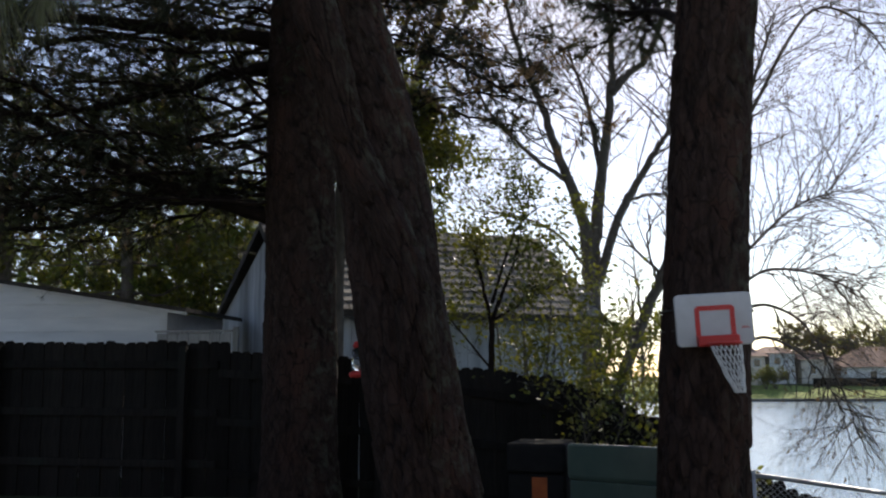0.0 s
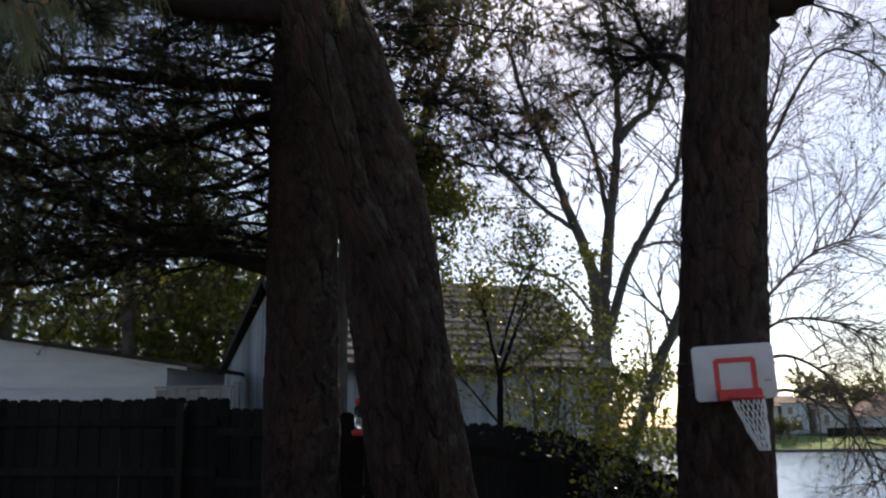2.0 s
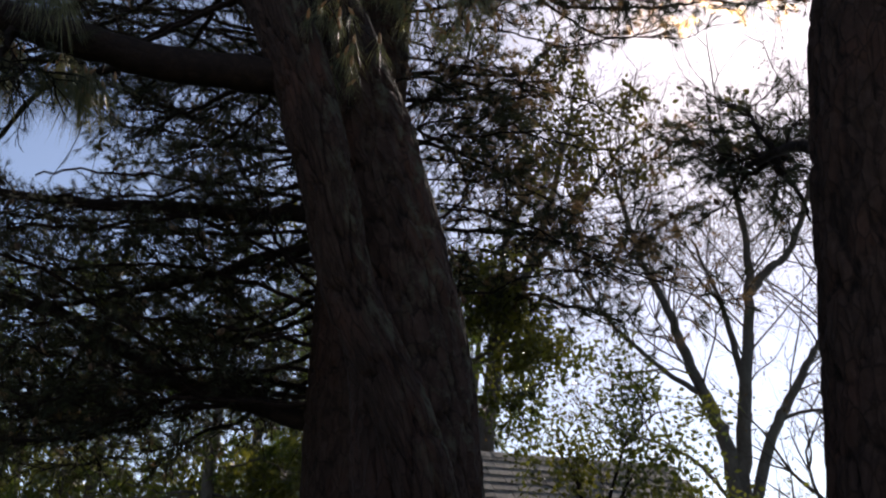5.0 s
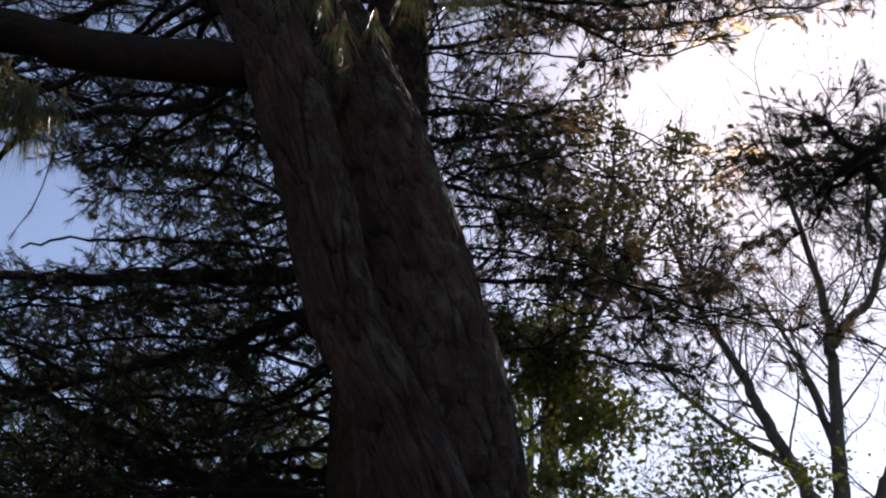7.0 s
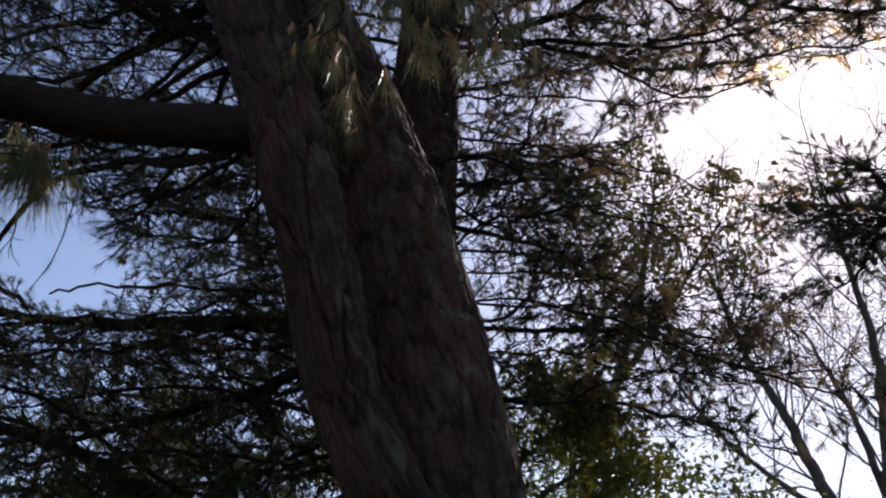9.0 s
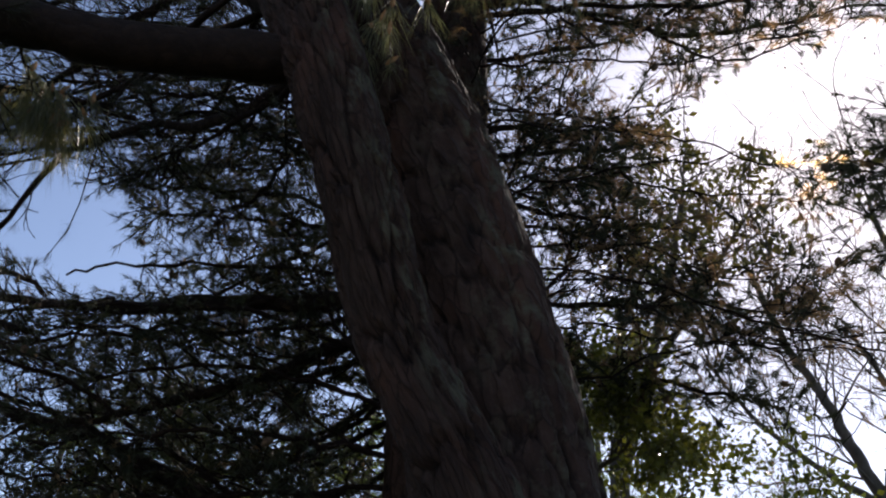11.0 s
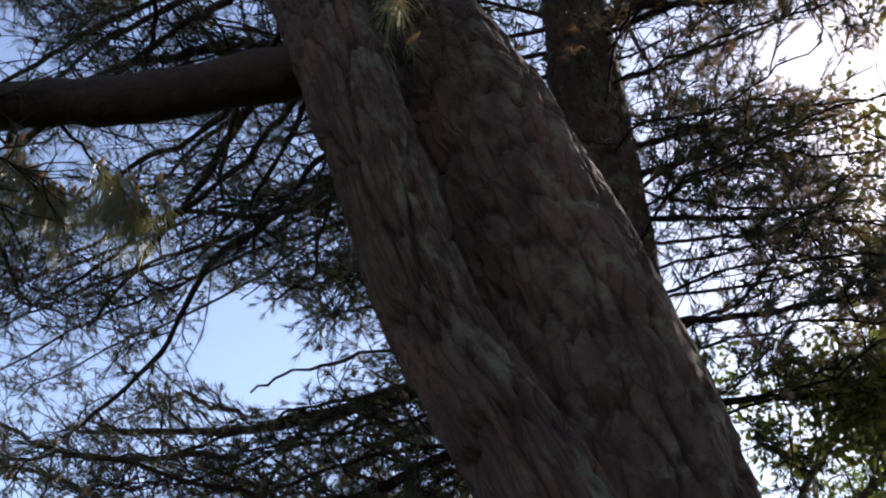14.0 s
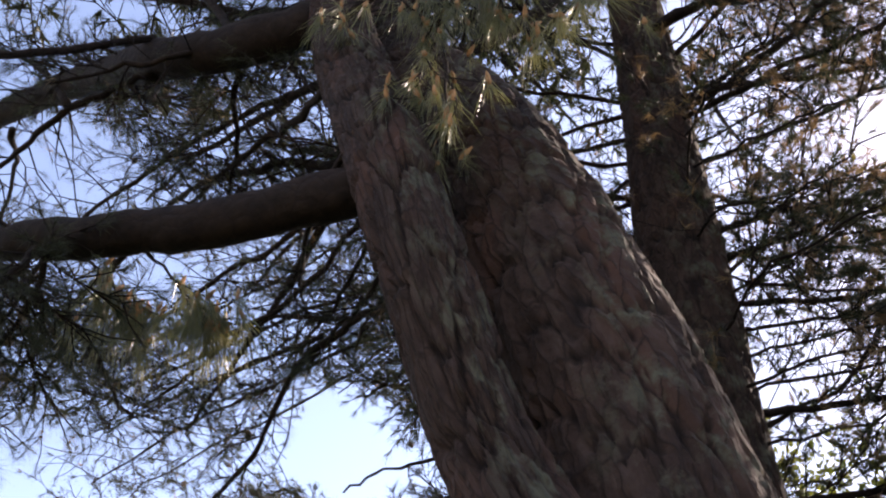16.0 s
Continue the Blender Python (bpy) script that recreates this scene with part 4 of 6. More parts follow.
     ([(-2.3, 9.6, 5.1), (-3.2, 9.9, 5.1), (-4.6, 10.1, 5.1), (-6.2, 10.2, 5.2)], 0.03, 0.012, BACK),
     ([(-2.3, 9.6, 5.9), (-3.2, 10.0, 5.9), (-4.4, 10.2, 5.9), (-6.0, 10.3, 6.0)], 0.03, 0.012, BACK),
     ([(-2.3, 9.7, 4.0), (-3.6, 10.4, 4.1), (-5.2, 10.8, 4.0), (-7.0, 11.0, 4.0)], 0.03, 0.012, BACK),
     ([(-2.3, 9.7, 4.8), (-3.6, 10.6, 4.8), (-5.2, 11.0, 4.7), (-7.2, 11.2, 4.8)], 0.03, 0.012, BACK),
     ([(-2.3, 9.7, 5.5), (-3.6, 10.5, 5.5), (-5.2, 11.0, 5.5), (-7.4, 11.2, 5.6)], 0.03, 0.012, BACK),
     ([(-2.3, 9.7, 6.2), (-3.6, 10.5, 6.3), (-5.0, 11.0, 6.4), (-7.0, 11.3, 6.6)], 0.03, 0.012, BACK),
     ([(-2.3, 9.7, 7.0), (-3.4, 10.5, 7.2), (-4.8, 11.0, 7.4), (-6.6, 11.4, 7.7)], 0.03, 0.012, BACK),
     ([(-2.3, 9.7, 8.0), (-3.4, 10.5, 8.4), (-4.8, 11.0, 8.8), (-6.6, 11.4, 9.4)], 0.03, 0.012, BACK),
     ([(-5.2, 11.0, 5.5), (-7.4, 11.4, 6.2), (-9.4, 11.6, 7.0)], 0.03, 0.012, BACK),
     ([(-1.7, 9.75, 4.7), (-0.9, 10.6, 4.9), (-0.1, 11.0, 4.9), (0.6, 11.2, 4.7)], 0.03, 0.012, BACK),
     ([(-1.7, 9.75, 5.4), (-0.9, 10.5, 5.6), (-0.1, 10.9, 5.6), (0.5, 11.0, 5.4)], 0.03, 0.012, BACK),
     ([(-1.7, 9.75, 6.4), (-1.1, 10.5, 6.6), (-0.5, 10.9, 6.7)], 0.03, 0.012, BACK),
     ([(-1.7, 9.3, 10.2), (-0.8, 8.8, 11.0), (0.2, 8.4, 11.6)], 0.013, 0.006, GOLD)],
    11, count=33, needle=0.105, width=0.0016, cones=110, brush=0.95, upper=[(10.5, 15.0, -1.87, 9.4, 4.4, 0.36)])
leaning = pine(
    "leaning forked pine with plated reddish bark and grey-green lichen", "yard pines",
    [([(-0.008, 6.633, -0.3), (-0.07, 6.618, 0.3), (-0.2, 6.597, 1), (-0.365, 6.597, 2), (-0.51, 6.656, 3), (-0.737, 6.61, 4), (-1.092, 6.61, 5), (-1.585, 6.659, 6), (-2.105, 6.687, 7), (-2.603, 6.79, 8.2), (-3, 6.85, 10.5)],
      [0.43, 0.4, 0.378, 0.366, 0.366, 0.359, 0.374, 0.4, 0.37, 0.28, 0.12], 150, 0.0205, 0.2),
     ([(-0.1, 6.42, 0.5), (-0.134, 6.297, 1.2), (-0.191, 6.193, 2), (-0.381, 6.145, 2.6), (-0.658, 6.07, 3.22), (-0.81, 5.93, 3.9), (-0.955, 5.88, 4.4), (-1.18, 5.88, 5.03), (-1.47, 5.9, 5.7), (-1.747, 5.891, 6.6), (-1.914, 5.874, 8), (-2.08, 5.82, 10.5)],
      [0.1, 0.142, 0.155, 0.152, 0.147, 0.16, 0.171, 0.181, 0.187, 0.178, 0.161, 0.1], 100, 0.0205, 0.0)],
    [([(-1.0, 5.95, 4.58), (-1.75, 5.37, 4.49), (-2.29, 4.97, 4.55), (-2.85, 4.75, 4.76), (-3.45, 4.71, 5.14), (-4.14, 4.81, 5.72), (-5.5, 5.0, 6.8)], 0.112, 0.06,
      dict(CLOSE, first=0.3, wild=0.006, knob=0.05, sides=14)),
     ([(-1.78, 5.98, 6.75), (-2.45, 5.55, 6.72), (-3.1, 5.25, 6.95), (-4.3, 5.0, 7.7), (-5.4, 4.7, 8.2), (-7.0, 4.3, 8.7)], 0.155, 0.11, dict(CLOSE, first=0.3, wild=0.006, knob=0.05, sides=14)),
     ([(-1.55, 6.15, 5.3), (-2.4, 6.5, 6.2), (-3.4, 6.8, 7.3), (-4.5, 7.0, 8.5)], 0.055, 0.02, CLOSE),
     ([(-2.0, 6.5, 6.6), (-3.2, 6.8, 6.6), (-4.6, 7.0, 6.4), (-6.0, 7.2, 6.2)], 0.045, 0.016, CLOSE),
     ([(-2.4, 6.5, 6.2), (-3.4, 6.3, 6.9), (-4.8, 6.2, 7.6), (-6.6, 6.2, 8.2)], 0.04, 0.015, CLOSE),
     ([(-2.1, 6.4, 7.2), (-3.4, 6.4, 7.9), (-4.8, 6.4, 8.5), (-6.6, 6.4, 9.2)], 0.05, 0.016, CLOSE),
     ([(-2.1, 6.3, 7.6), (-3.2, 6.1, 8.6), (-4.4, 6.0, 9.8), (-5.6, 6.0, 11.0)], 0.05, 0.016, CLOSE),
     ([(-3.4, 6.4, 7.9), (-4.6, 6.0, 7.8), (-6.2, 5.7, 7.9), (-8.0, 5.5, 8.2)], 0.03, 0.014, CLOSE),
     ([(-2.0, 6.7, 6.9), (-3.2, 7.2, 7.6), (-4.8, 7.5, 8.2), (-6.6, 7.6, 8.6)], 0.045, 0.016, CLOSE),
     ([(-4.4, 5.9, 6.65), (-5.4, 5.8, 6.6), (-6.8, 5.8, 6.6), (-8.2, 5.8, 6.8)], 0.03, 0.012, CLOSE),
     ([(-3.1, 5.25, 6.8), (-3.6, 4.9, 6.5), (-4.4, 4.7, 6.5), (-5.4, 4.6, 6.8)], 0.03, 0.012, CLOSE),
     ([(-5.5, 5.9, 7.5), (-6.8, 6.2, 7.6), (-8.4, 6.4, 7.8), (-10.0, 6.5, 8.2)], 0.03, 0.012, CLOSE),
     ([(-3.1, 5.25, 6.8), (-4.2, 5.6, 8.0), (-5.2, 5.9, 9.2), (-6.2, 6.2, 10.5)], 0.04, 0.014, CLOSE),
     ([(-4.4, 5.0, 7.5), (-5.2, 4.6, 8.6), (-6.2, 4.3, 9.6)], 0.035, 0.014, CLOSE),
     ([(-2.45, 5.55, 6.8), (-3.0, 5.3, 7.9), (-3.6, 5.1, 9.0)], 0.035, 0.014, CLOSE),
     ([(-5.4, 4.75, 7.95), (-6.6, 5.0, 8.4), (-9.0, 5.4, 9.0)], 0.03, 0.012, CLOSE),
     ([(-3.45, 4.71, 5.14), (-3.8, 5.2, 5.25), (-4.4, 5.7, 5.2)], 0.02, 0.008, dict(CLOSE, side=0.7)),
     ([(-2.65, 4.15, 5.5), (-2.3, 4.0, 4.4), (-1.95, 3.86, 3.62)], 0.014, 0.006, dict(BUNCH, first=0.75)),
     ([(-2.65, 4.15, 5.5), (-2.0, 4.3, 4.6), (-1.45, 4.38, 4.1)], 0.014, 0.006, dict(BUNCH, first=0.75)),
     ([(-2.85, 4.75, 4.76), (-3.6, 4.9, 4.9), (-4.4, 5.1, 5.0), (-5.2, 5.3, 5.1)], 0.025, 0.01, SPRAY),
     ([(-3.45, 4.71, 5.14), (-3.9, 5.5, 5.3), (-4.6, 6.1, 5.4), (-5.4, 6.5, 5.7)], 0.025, 0.01, SPRAY),
     ([(-3.45, 4.71, 5.14), (-4.1, 4.4, 5.0), (-5.0, 4.2, 5.0)], 0.025, 0.01, SPRAY),
     ([(-4.14, 4.81, 5.72), (-4.8, 5.5, 5.8), (-5.8, 6.0, 6.1)], 0.022, 0.01, SPRAY),
     ([(-2.29, 4.97, 4.55), (-2.5, 5.0, 4.2), (-2.9, 4.9, 3.9)], 0.018, 0.008, FRINGE),
     ([(-2.29, 4.97, 4.55), (-2.3, 4.85, 4.2), (-2.35, 4.75, 3.9)], 0.018, 0.008, FRINGE),
     ([(-2.6, 4.8, 4.65), (-2.65, 4.65, 4.3), (-2.7, 4.55, 3.95)], 0.018, 0.008, FRINGE),
     ([(-1.35, 6.4, 5.3), (-1.85, 6.4, 4.95), (-2.4, 6.4, 4.75)], 0.022, 0.01, dict(SPRAY, side=0.55)),
     ([(-1.4, 6.8, 5.6), (-1.9, 7.1, 5.3), (-2.4, 7.3, 5.15), (-2.9, 7.5, 5.2)], 0.022, 0.01, dict(SPRAY, side=0.6)),
     ([(-1.55, 5.9, 5.9), (-2.4, 5.95, 6.2), (-3.4, 6.0, 6.6), (-4.4, 6.1, 7.0)], 0.03, 0.01, dict(SPRAY, broad=1.6)),
     ([(-3.1, 5.25, 6.95), (-4.0, 5.5, 8.0), (-5.0, 5.7, 9.2), (-6.2, 5.9, 10.2)], 0.03, 0.01, dict(SPRAY, broad=1.6)),
     ([(-4.3, 5.0, 7.7), (-5.2, 5.3, 8.8), (-6.4, 5.6, 10.0)], 0.03, 0.01, dict(SPRAY, broad=1.6)),
     ([(-1.9, 6.0, 7.3), (-3.2, 6.2, 8.2), (-4.6, 6.4, 9.2)], 0.03, 0.01, dict(SPRAY, broad=1.6)),
     ([(-2.45, 5.55, 6.72), (-3.0, 5.9, 6.6), (-3.8, 6.3, 6.7)], 0.025, 0.01, dict(SPRAY, broad=1.6)),
     ([(-2.0, 6.5, 6.6), (-2.8, 6.9, 7.0), (-3.8, 7.3, 7.6)], 0.03, 0.01, dict(SPRAY, broad=1.6)),
     ([(-2.45, 5.55, 6.75), (-2.9, 5.0, 6.6), (-3.5, 4.6, 6.5)], 0.025, 0.01, dict(SPRAY, broad=1.6)),
     ([(-1.4, 5.92, 5.4), (-2.2, 6.2, 5.35), (-3.2, 6.8, 5.7)], 0.022, 0.01, CLOSE),
     ([(-2.1, 6.7, 7.0), (-3.0, 7.2, 6.7), (-4.2, 7.6, 6.6), (-5.4, 7.9, 6.8)], 0.03, 0.01, CLOSE),
     ([(-2.0, 6.7, 6.6), (-2.9, 7.4, 6.2), (-3.9, 8.0, 6.0)], 0.03, 0.01, CLOSE),
     ([(-1.9, 6.6, 5.9), (-2.8, 6.6, 5.65), (-3.8, 6.5, 5.5), (-4.8, 6.4, 5.5)], 0.025, 0.01, CLOSE),
     ([(-2.2, 6.6, 6.4), (-3.2, 6.4, 6.05), (-4.2, 6.2, 5.95), (-5.4, 6.0, 6.05)], 0.025, 0.01, CLOSE),
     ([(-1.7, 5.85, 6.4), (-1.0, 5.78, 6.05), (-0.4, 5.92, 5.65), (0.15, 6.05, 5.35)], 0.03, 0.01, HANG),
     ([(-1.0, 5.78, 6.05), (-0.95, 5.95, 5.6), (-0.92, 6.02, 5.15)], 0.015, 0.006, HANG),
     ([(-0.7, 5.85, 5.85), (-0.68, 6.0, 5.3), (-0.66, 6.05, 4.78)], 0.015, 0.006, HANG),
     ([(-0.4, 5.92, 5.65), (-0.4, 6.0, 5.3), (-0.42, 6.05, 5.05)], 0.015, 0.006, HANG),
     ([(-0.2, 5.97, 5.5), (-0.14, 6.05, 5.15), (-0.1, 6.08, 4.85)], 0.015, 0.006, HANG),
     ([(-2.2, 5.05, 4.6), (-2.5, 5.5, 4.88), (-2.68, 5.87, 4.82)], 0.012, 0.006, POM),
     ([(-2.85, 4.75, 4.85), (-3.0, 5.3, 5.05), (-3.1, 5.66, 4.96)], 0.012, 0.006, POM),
     ([(-1.5, 6.7, 5.5), (-2.59, 7.15, 5.62), (-3.49, 7.3, 6.05), (-4.2, 7.3, 6.05), (-4.78, 7.3, 5.44), (-6.06, 7.3, 5.23)], 0.045, 0.014, TWIGGY),
     ([(-3.9, 7.3, 6.1), (-4.9, 7.05, 6.2), (-6.04, 6.9, 6.34), (-7.4, 6.9, 6.61)], 0.02, 0.008, TWIGGY),
     ([(-3.6, 7.3, 6.1), (-4.5, 7.0, 6.45), (-6.0, 6.9, 6.75), (-7.8, 6.9, 7.15)], 0.022, 0.008, TWIGGY),
     ([(-3.0, 5.15, 7.05), (-2.7, 4.2, 5.6), (-2.1, 3.4, 4.2), (-1.4, 2.8, 3.2), (-0.95, 2.5, 2.85)], 0.03, 0.012, dict(side=0.3, gap=0.3, first=0.72, tuft=1.1, hang=0.8, sun_tint=True)),
     ([(-1.85, 6.0, 7.0), (-2.6, 6.4, 8.0), (-3.6, 6.8, 9.4)], 0.07, 0.02, CLOSE),
     ([(-1.85, 5.9, 7.2), (-2.8, 5.4, 7.9), (-4.2, 5.0, 9.0)], 0.07, 0.02, CLOSE),
     ([(-2.2, 6.8, 7.2), (-1.4, 7.6, 8.2), (-0.6, 8.2, 9.4)], 0.07, 0.02, CLOSE),
     ([(-1.95, 5.9, 8.0), (-1.2, 5.4, 8.8), (-0.4, 5.0, 9.6)], 0.06, 0.02, CLOSE)],
    23, count=40, needle=0.22, width=0.0013, cones=8, bend=True, upper=[(8.5, 12.5, -2.9, 6.85, 4.2, 0.42), (8.4, 11.5, -2.05, 5.92, 4.2, 0.4)])
pine(
    "thick dark pine trunk carrying a toy basketball hoop", "yard pines",
    [([(1.93, 6.78, -0.8), (1.96, 6.76, 0.0), (2.0, 6.75, 0.6), (2.08, 6.74, 2.12), (2.165, 6.74, 3.27), (2.27, 6.74, 4.45), (2.34, 6.75, 5.0), (2.5, 6.76, 5.6),
       (3.05, 6.8, 7.5), (3.6, 6.85, 10.0), (3.9, 6.9, 13.0)], [0.42, 0.37, 0.35, 0.33, 0.315, 0.315, 0.31, 0.3, 0.27, 0.2, 0.09], 80, 0.04, 0.2)],
    [([(2.45, 6.74, 4.6), (2.9, 6.78, 4.85), (3.8, 6.9, 5.3), (5.2, 7.1, 5.8)], 0.13, 0.04, OPEN),
     ([(2.2, 7.0, 4.2), (2.15, 8.2, 4.9), (2.0, 9.3, 5.4), (1.85, 10.5, 5.9)], 0.06, 0.02, TIP),
     ([(2.0, 9.2, 5.4), (1.75, 9.7, 5.5), (1.5, 10.2, 5.5)], 0.03, 0.012, TUFTY),
     ([(2.05, 9.2, 5.4), (2.2, 9.7, 5.9), (2.3, 10.2, 6.3)], 0.03, 0.012, TUFTY),
     ([(2.0, 9.3, 5.4), (1.9, 9.8, 6.1), (1.85, 10.2, 6.5)], 0.03, 0.012, TUFTY),
     ([(2.0, 9.4, 5.4), (2.15, 9.9, 5.4), (2.3, 10.3, 5.3)], 0.03, 0.012, TUFTY),
     ([(2.0, 9.3, 5.4), (1.7, 9.8, 5.9), (1.5, 10.2, 6.1)], 0.03, 0.012, TUFTY),
     ([(2.6, 6.9, 5.6), (3.4, 7.3, 5.9), (4.4, 7.7, 6.0)], 0.07, 0.02, BUSHY),
     ([(2.7, 6.7, 5.2), (3.6, 6.2, 5.4), (4.6, 5.8, 5.6)], 0.07, 0.02, BUSHY)],
    37, count=60, needle=0.12, width=0.0013, cones=20, brush=0.95, upper=[(7.6, 13.0, 3.5, 6.85, 3.6, 0.5)])


# ---- trees beyond the fence ----
def far_pine(x, y, height, seed, low, spread, label):
    rng = np.random.default_rng(seed)
    tree = thing("pine_tree", label, "pine tree", "background pines")
    base = float(ground_height(np.array(x), np.array(y)))
    sh = Shape()
    zs = np.linspace(base - 0.2, height, 10)
    line = np.column_stack([x + np.cumsum(rng.normal(size=10) * 0.05), y + np.zeros(10), zs])
    sh.tube(line, np.linspace(0.22, 0.04, 10), 9)
    part("trunk", sh, GREY_BARK, tree, smooth=True)
    wood, tufts = Shape(), []
    z = low
    while z < height:
        f = (z - low) / (height - low)
        for _ in range(3):
            a = rng.random() * 6.283
            ln = spread * (1.05 - 0.75 * f) * (0.6 + 0.5 * rng.random())
            c = np.array([np.interp(z, zs, line[:, k]) for k in range(3)])
            way = np.array((math.cos(a), math.sin(a), 0.05))
            pts = [c, c + way * ln * 0.5 + (0, 0, -0.08 * ln + 0.3 * f), c + way * ln + (0, 0, 0.1 * ln * rng.normal())]
            pine_limb(wood, tufts, pts, 0.04, 0.012, rng, side=0.9, gap=0.5, first=0.25, tuft=1.4, sides=3, keep=0.7, clump=0)
        z += 0.5 + 0.35 * rng.random()
    part("branchwork", wood, GREY_BARK, tree)
    vs, fs = needles(np.array(tufts), 16, 0.22, 0.0085, rng, 1.1, False)
    part("crown", arrays("crown", vs, fs, FAR_NEEDLE), FAR_NEEDLE, tree)
    return tree


for k, (x, y, h, low, spread) in enumerate([(-9.3, 21.5, 10.5, 3.4, 2.6), (-13.0, 20.0, 10.0, 3.2, 2.8), (-6.3, 24.0, 10.5, 3.0, 2.6), (-16.5, 22.0, 11.0, 2.5, 3.0),
                                            (-11.0, 27.0, 12.0, 2.5, 3.0), (-4.0, 21.0, 8.5, 3.0, 2.2), (-8.0, 17.2, 7.6, 3.2, 2.0), (-11.2, 18.2, 8.6, 2.8, 2.4), (-14.8, 17.5, 9.0, 2.6, 2.6), (-5.4, 18.6, 7.5, 2.9, 2.0)]):
    far_pine(x, y, h, 100 + k, low, spread, "dark green pine standing behind the white shed")


def leafy_tree(name, label, category, base, boughs, seed, leaf_mat, leaf, depth, r, per=1, kids=4, bark=GREY_BARK, group="", spread=0.75, lift=0.02):
    """A broad-leaved tree or shrub: boughs are (points, r0, r1, twig length, twig count)."""
    rng = np.random.default_rng(seed)
    tree = thing(name, label, category, group)
    wood, spots = Shape(), []
    for pts, r0, r1, ln, count in boughs:
        line = smooth_line(pts, 7)
        line[1:-1] += rng.normal(size=line[1:-1].shape) * min(r0 * 0.12, 0.012)
        wood.tube(line, np.linspace(r0, r1, len(line)), 8)
        for i in range(count):
            k = int(len(line) * (0.35 + 0.65 * (i + rng.random()) / count))
            k = min(max(k, 1), len(line) - 1)
            d = unit(line[k] - line[k - 1])
            out = unit(np.cross(d, rng.normal(size=3)))
            twigs(wood, spots, line[k], d * 0.7 + out * 0.9 + (0, 0, 0.25), ln * (0.6 + 0.6 * rng.random()), max(r, r1 * 0.5), depth, rng, spread, lift, 5, kids)
    part("trunk", wood, bark, tree, smooth=True)
    if leaf_mat and per:
        rows = np.array(spots)
        if per < 1:
            rows = rows[rng.random(len(rows)) < per]
        else:
            rows = np.repeat(rows, int(per), axis=0)
            rows[:, :3] += rng.normal(size=(len(rows), 3)) * 0.05
        rows = rows[[not in_lane(q) for q in rows[:, :3]]]
        vs, fs = leaves(rows, leaf, rng)
        part("crown", arrays("crown", vs, fs, leaf_mat), leaf_mat, tree)
    return tree


# bare lakeside tree
leafy_tree("bare_tree", "tall bare deciduous tree with a spreading web of twigs", "tree", None, [
    ([(1.5, 15.7, -0.6), (1.52, 15.7, 1.5), (1.54, 15.7, 3.0)], 0.21, 0.18, 1.0, 0),
    ([(1.54, 15.7, 2.9), (1.47, 15.7, 4.06), (1.3, 15.65, 4.65), (0.99, 15.6, 5.47), (0.75, 15.6, 6.31), (0.4, 15.6, 7.2), (0.05, 15.5, 8.6)], 0.125, 0.035, 1.9, 20),
    ([(1.54, 15.7, 2.9), (1.7, 15.8, 4.3), (1.84, 15.8, 5.22), (2.0, 15.8, 6.5), (2.05, 15.9, 7.6), (1.9, 16.0, 9.4)], 0.13, 0.035, 1.9, 18),
    ([(2.02, 15.8, 6.55), (2.3, 15.8, 6.9), (2.67, 15.8, 7.2), (3.1, 15.8, 8.2), (3.5, 15.8, 9.3)], 0.085, 0.028, 1.7, 13),
    ([(1.56, 15.7, 2.7), (2.08, 15.6, 4.22), (2.45, 15.6, 4.9), (2.79, 15.6, 5.46), (3.02, 15.6, 5.94), (3.3, 15.5, 7.6)], 0.09, 0.03, 1.6, 16),
    ([(1.2, 15.65, 4.9), (0.6, 15.4, 5.3), (-0.1, 15.2, 6.0), (-0.6, 15.0, 6.8)], 0.05, 0.02, 1.5, 11),
    ([(1.56, 15.7, 3.2), (1.0, 15.5, 3.9), (0.4, 15.4, 4.2), (-0.1, 15.3, 4.3)], 0.035, 0.012, 1.1, 9),
    ([(2.2, 15.6, 4.5), (2.7, 15.5, 4.6), (3.2, 15.4, 4.5)], 0.035, 0.012, 1.1, 8),
    ([(1.8, 15.8, 5.0), (1.6, 16.3, 6.5), (1.2, 16.8, 8.0)], 0.06, 0.02, 1.6, 11)],
    51, DRY_LEAF, 0.042, 3, 0.012, per=0.4, kids=4)
# leaning bare trunk beside the hoop pine
leafy_tree("bare_tree", "thin leaning bare tree at the water's edge", "tree", None, [
    ([(1.35, 12.0, -0.7), (1.75, 12.0, 1.2), (2.15, 12.0, 2.3), (2.5, 12.0, 3.1), (2.7, 12.0, 4.2)], 0.1, 0.05, 0.9, 8)],
    52, DRY_LEAF, 0.04, 3, 0.008, per=0.15)
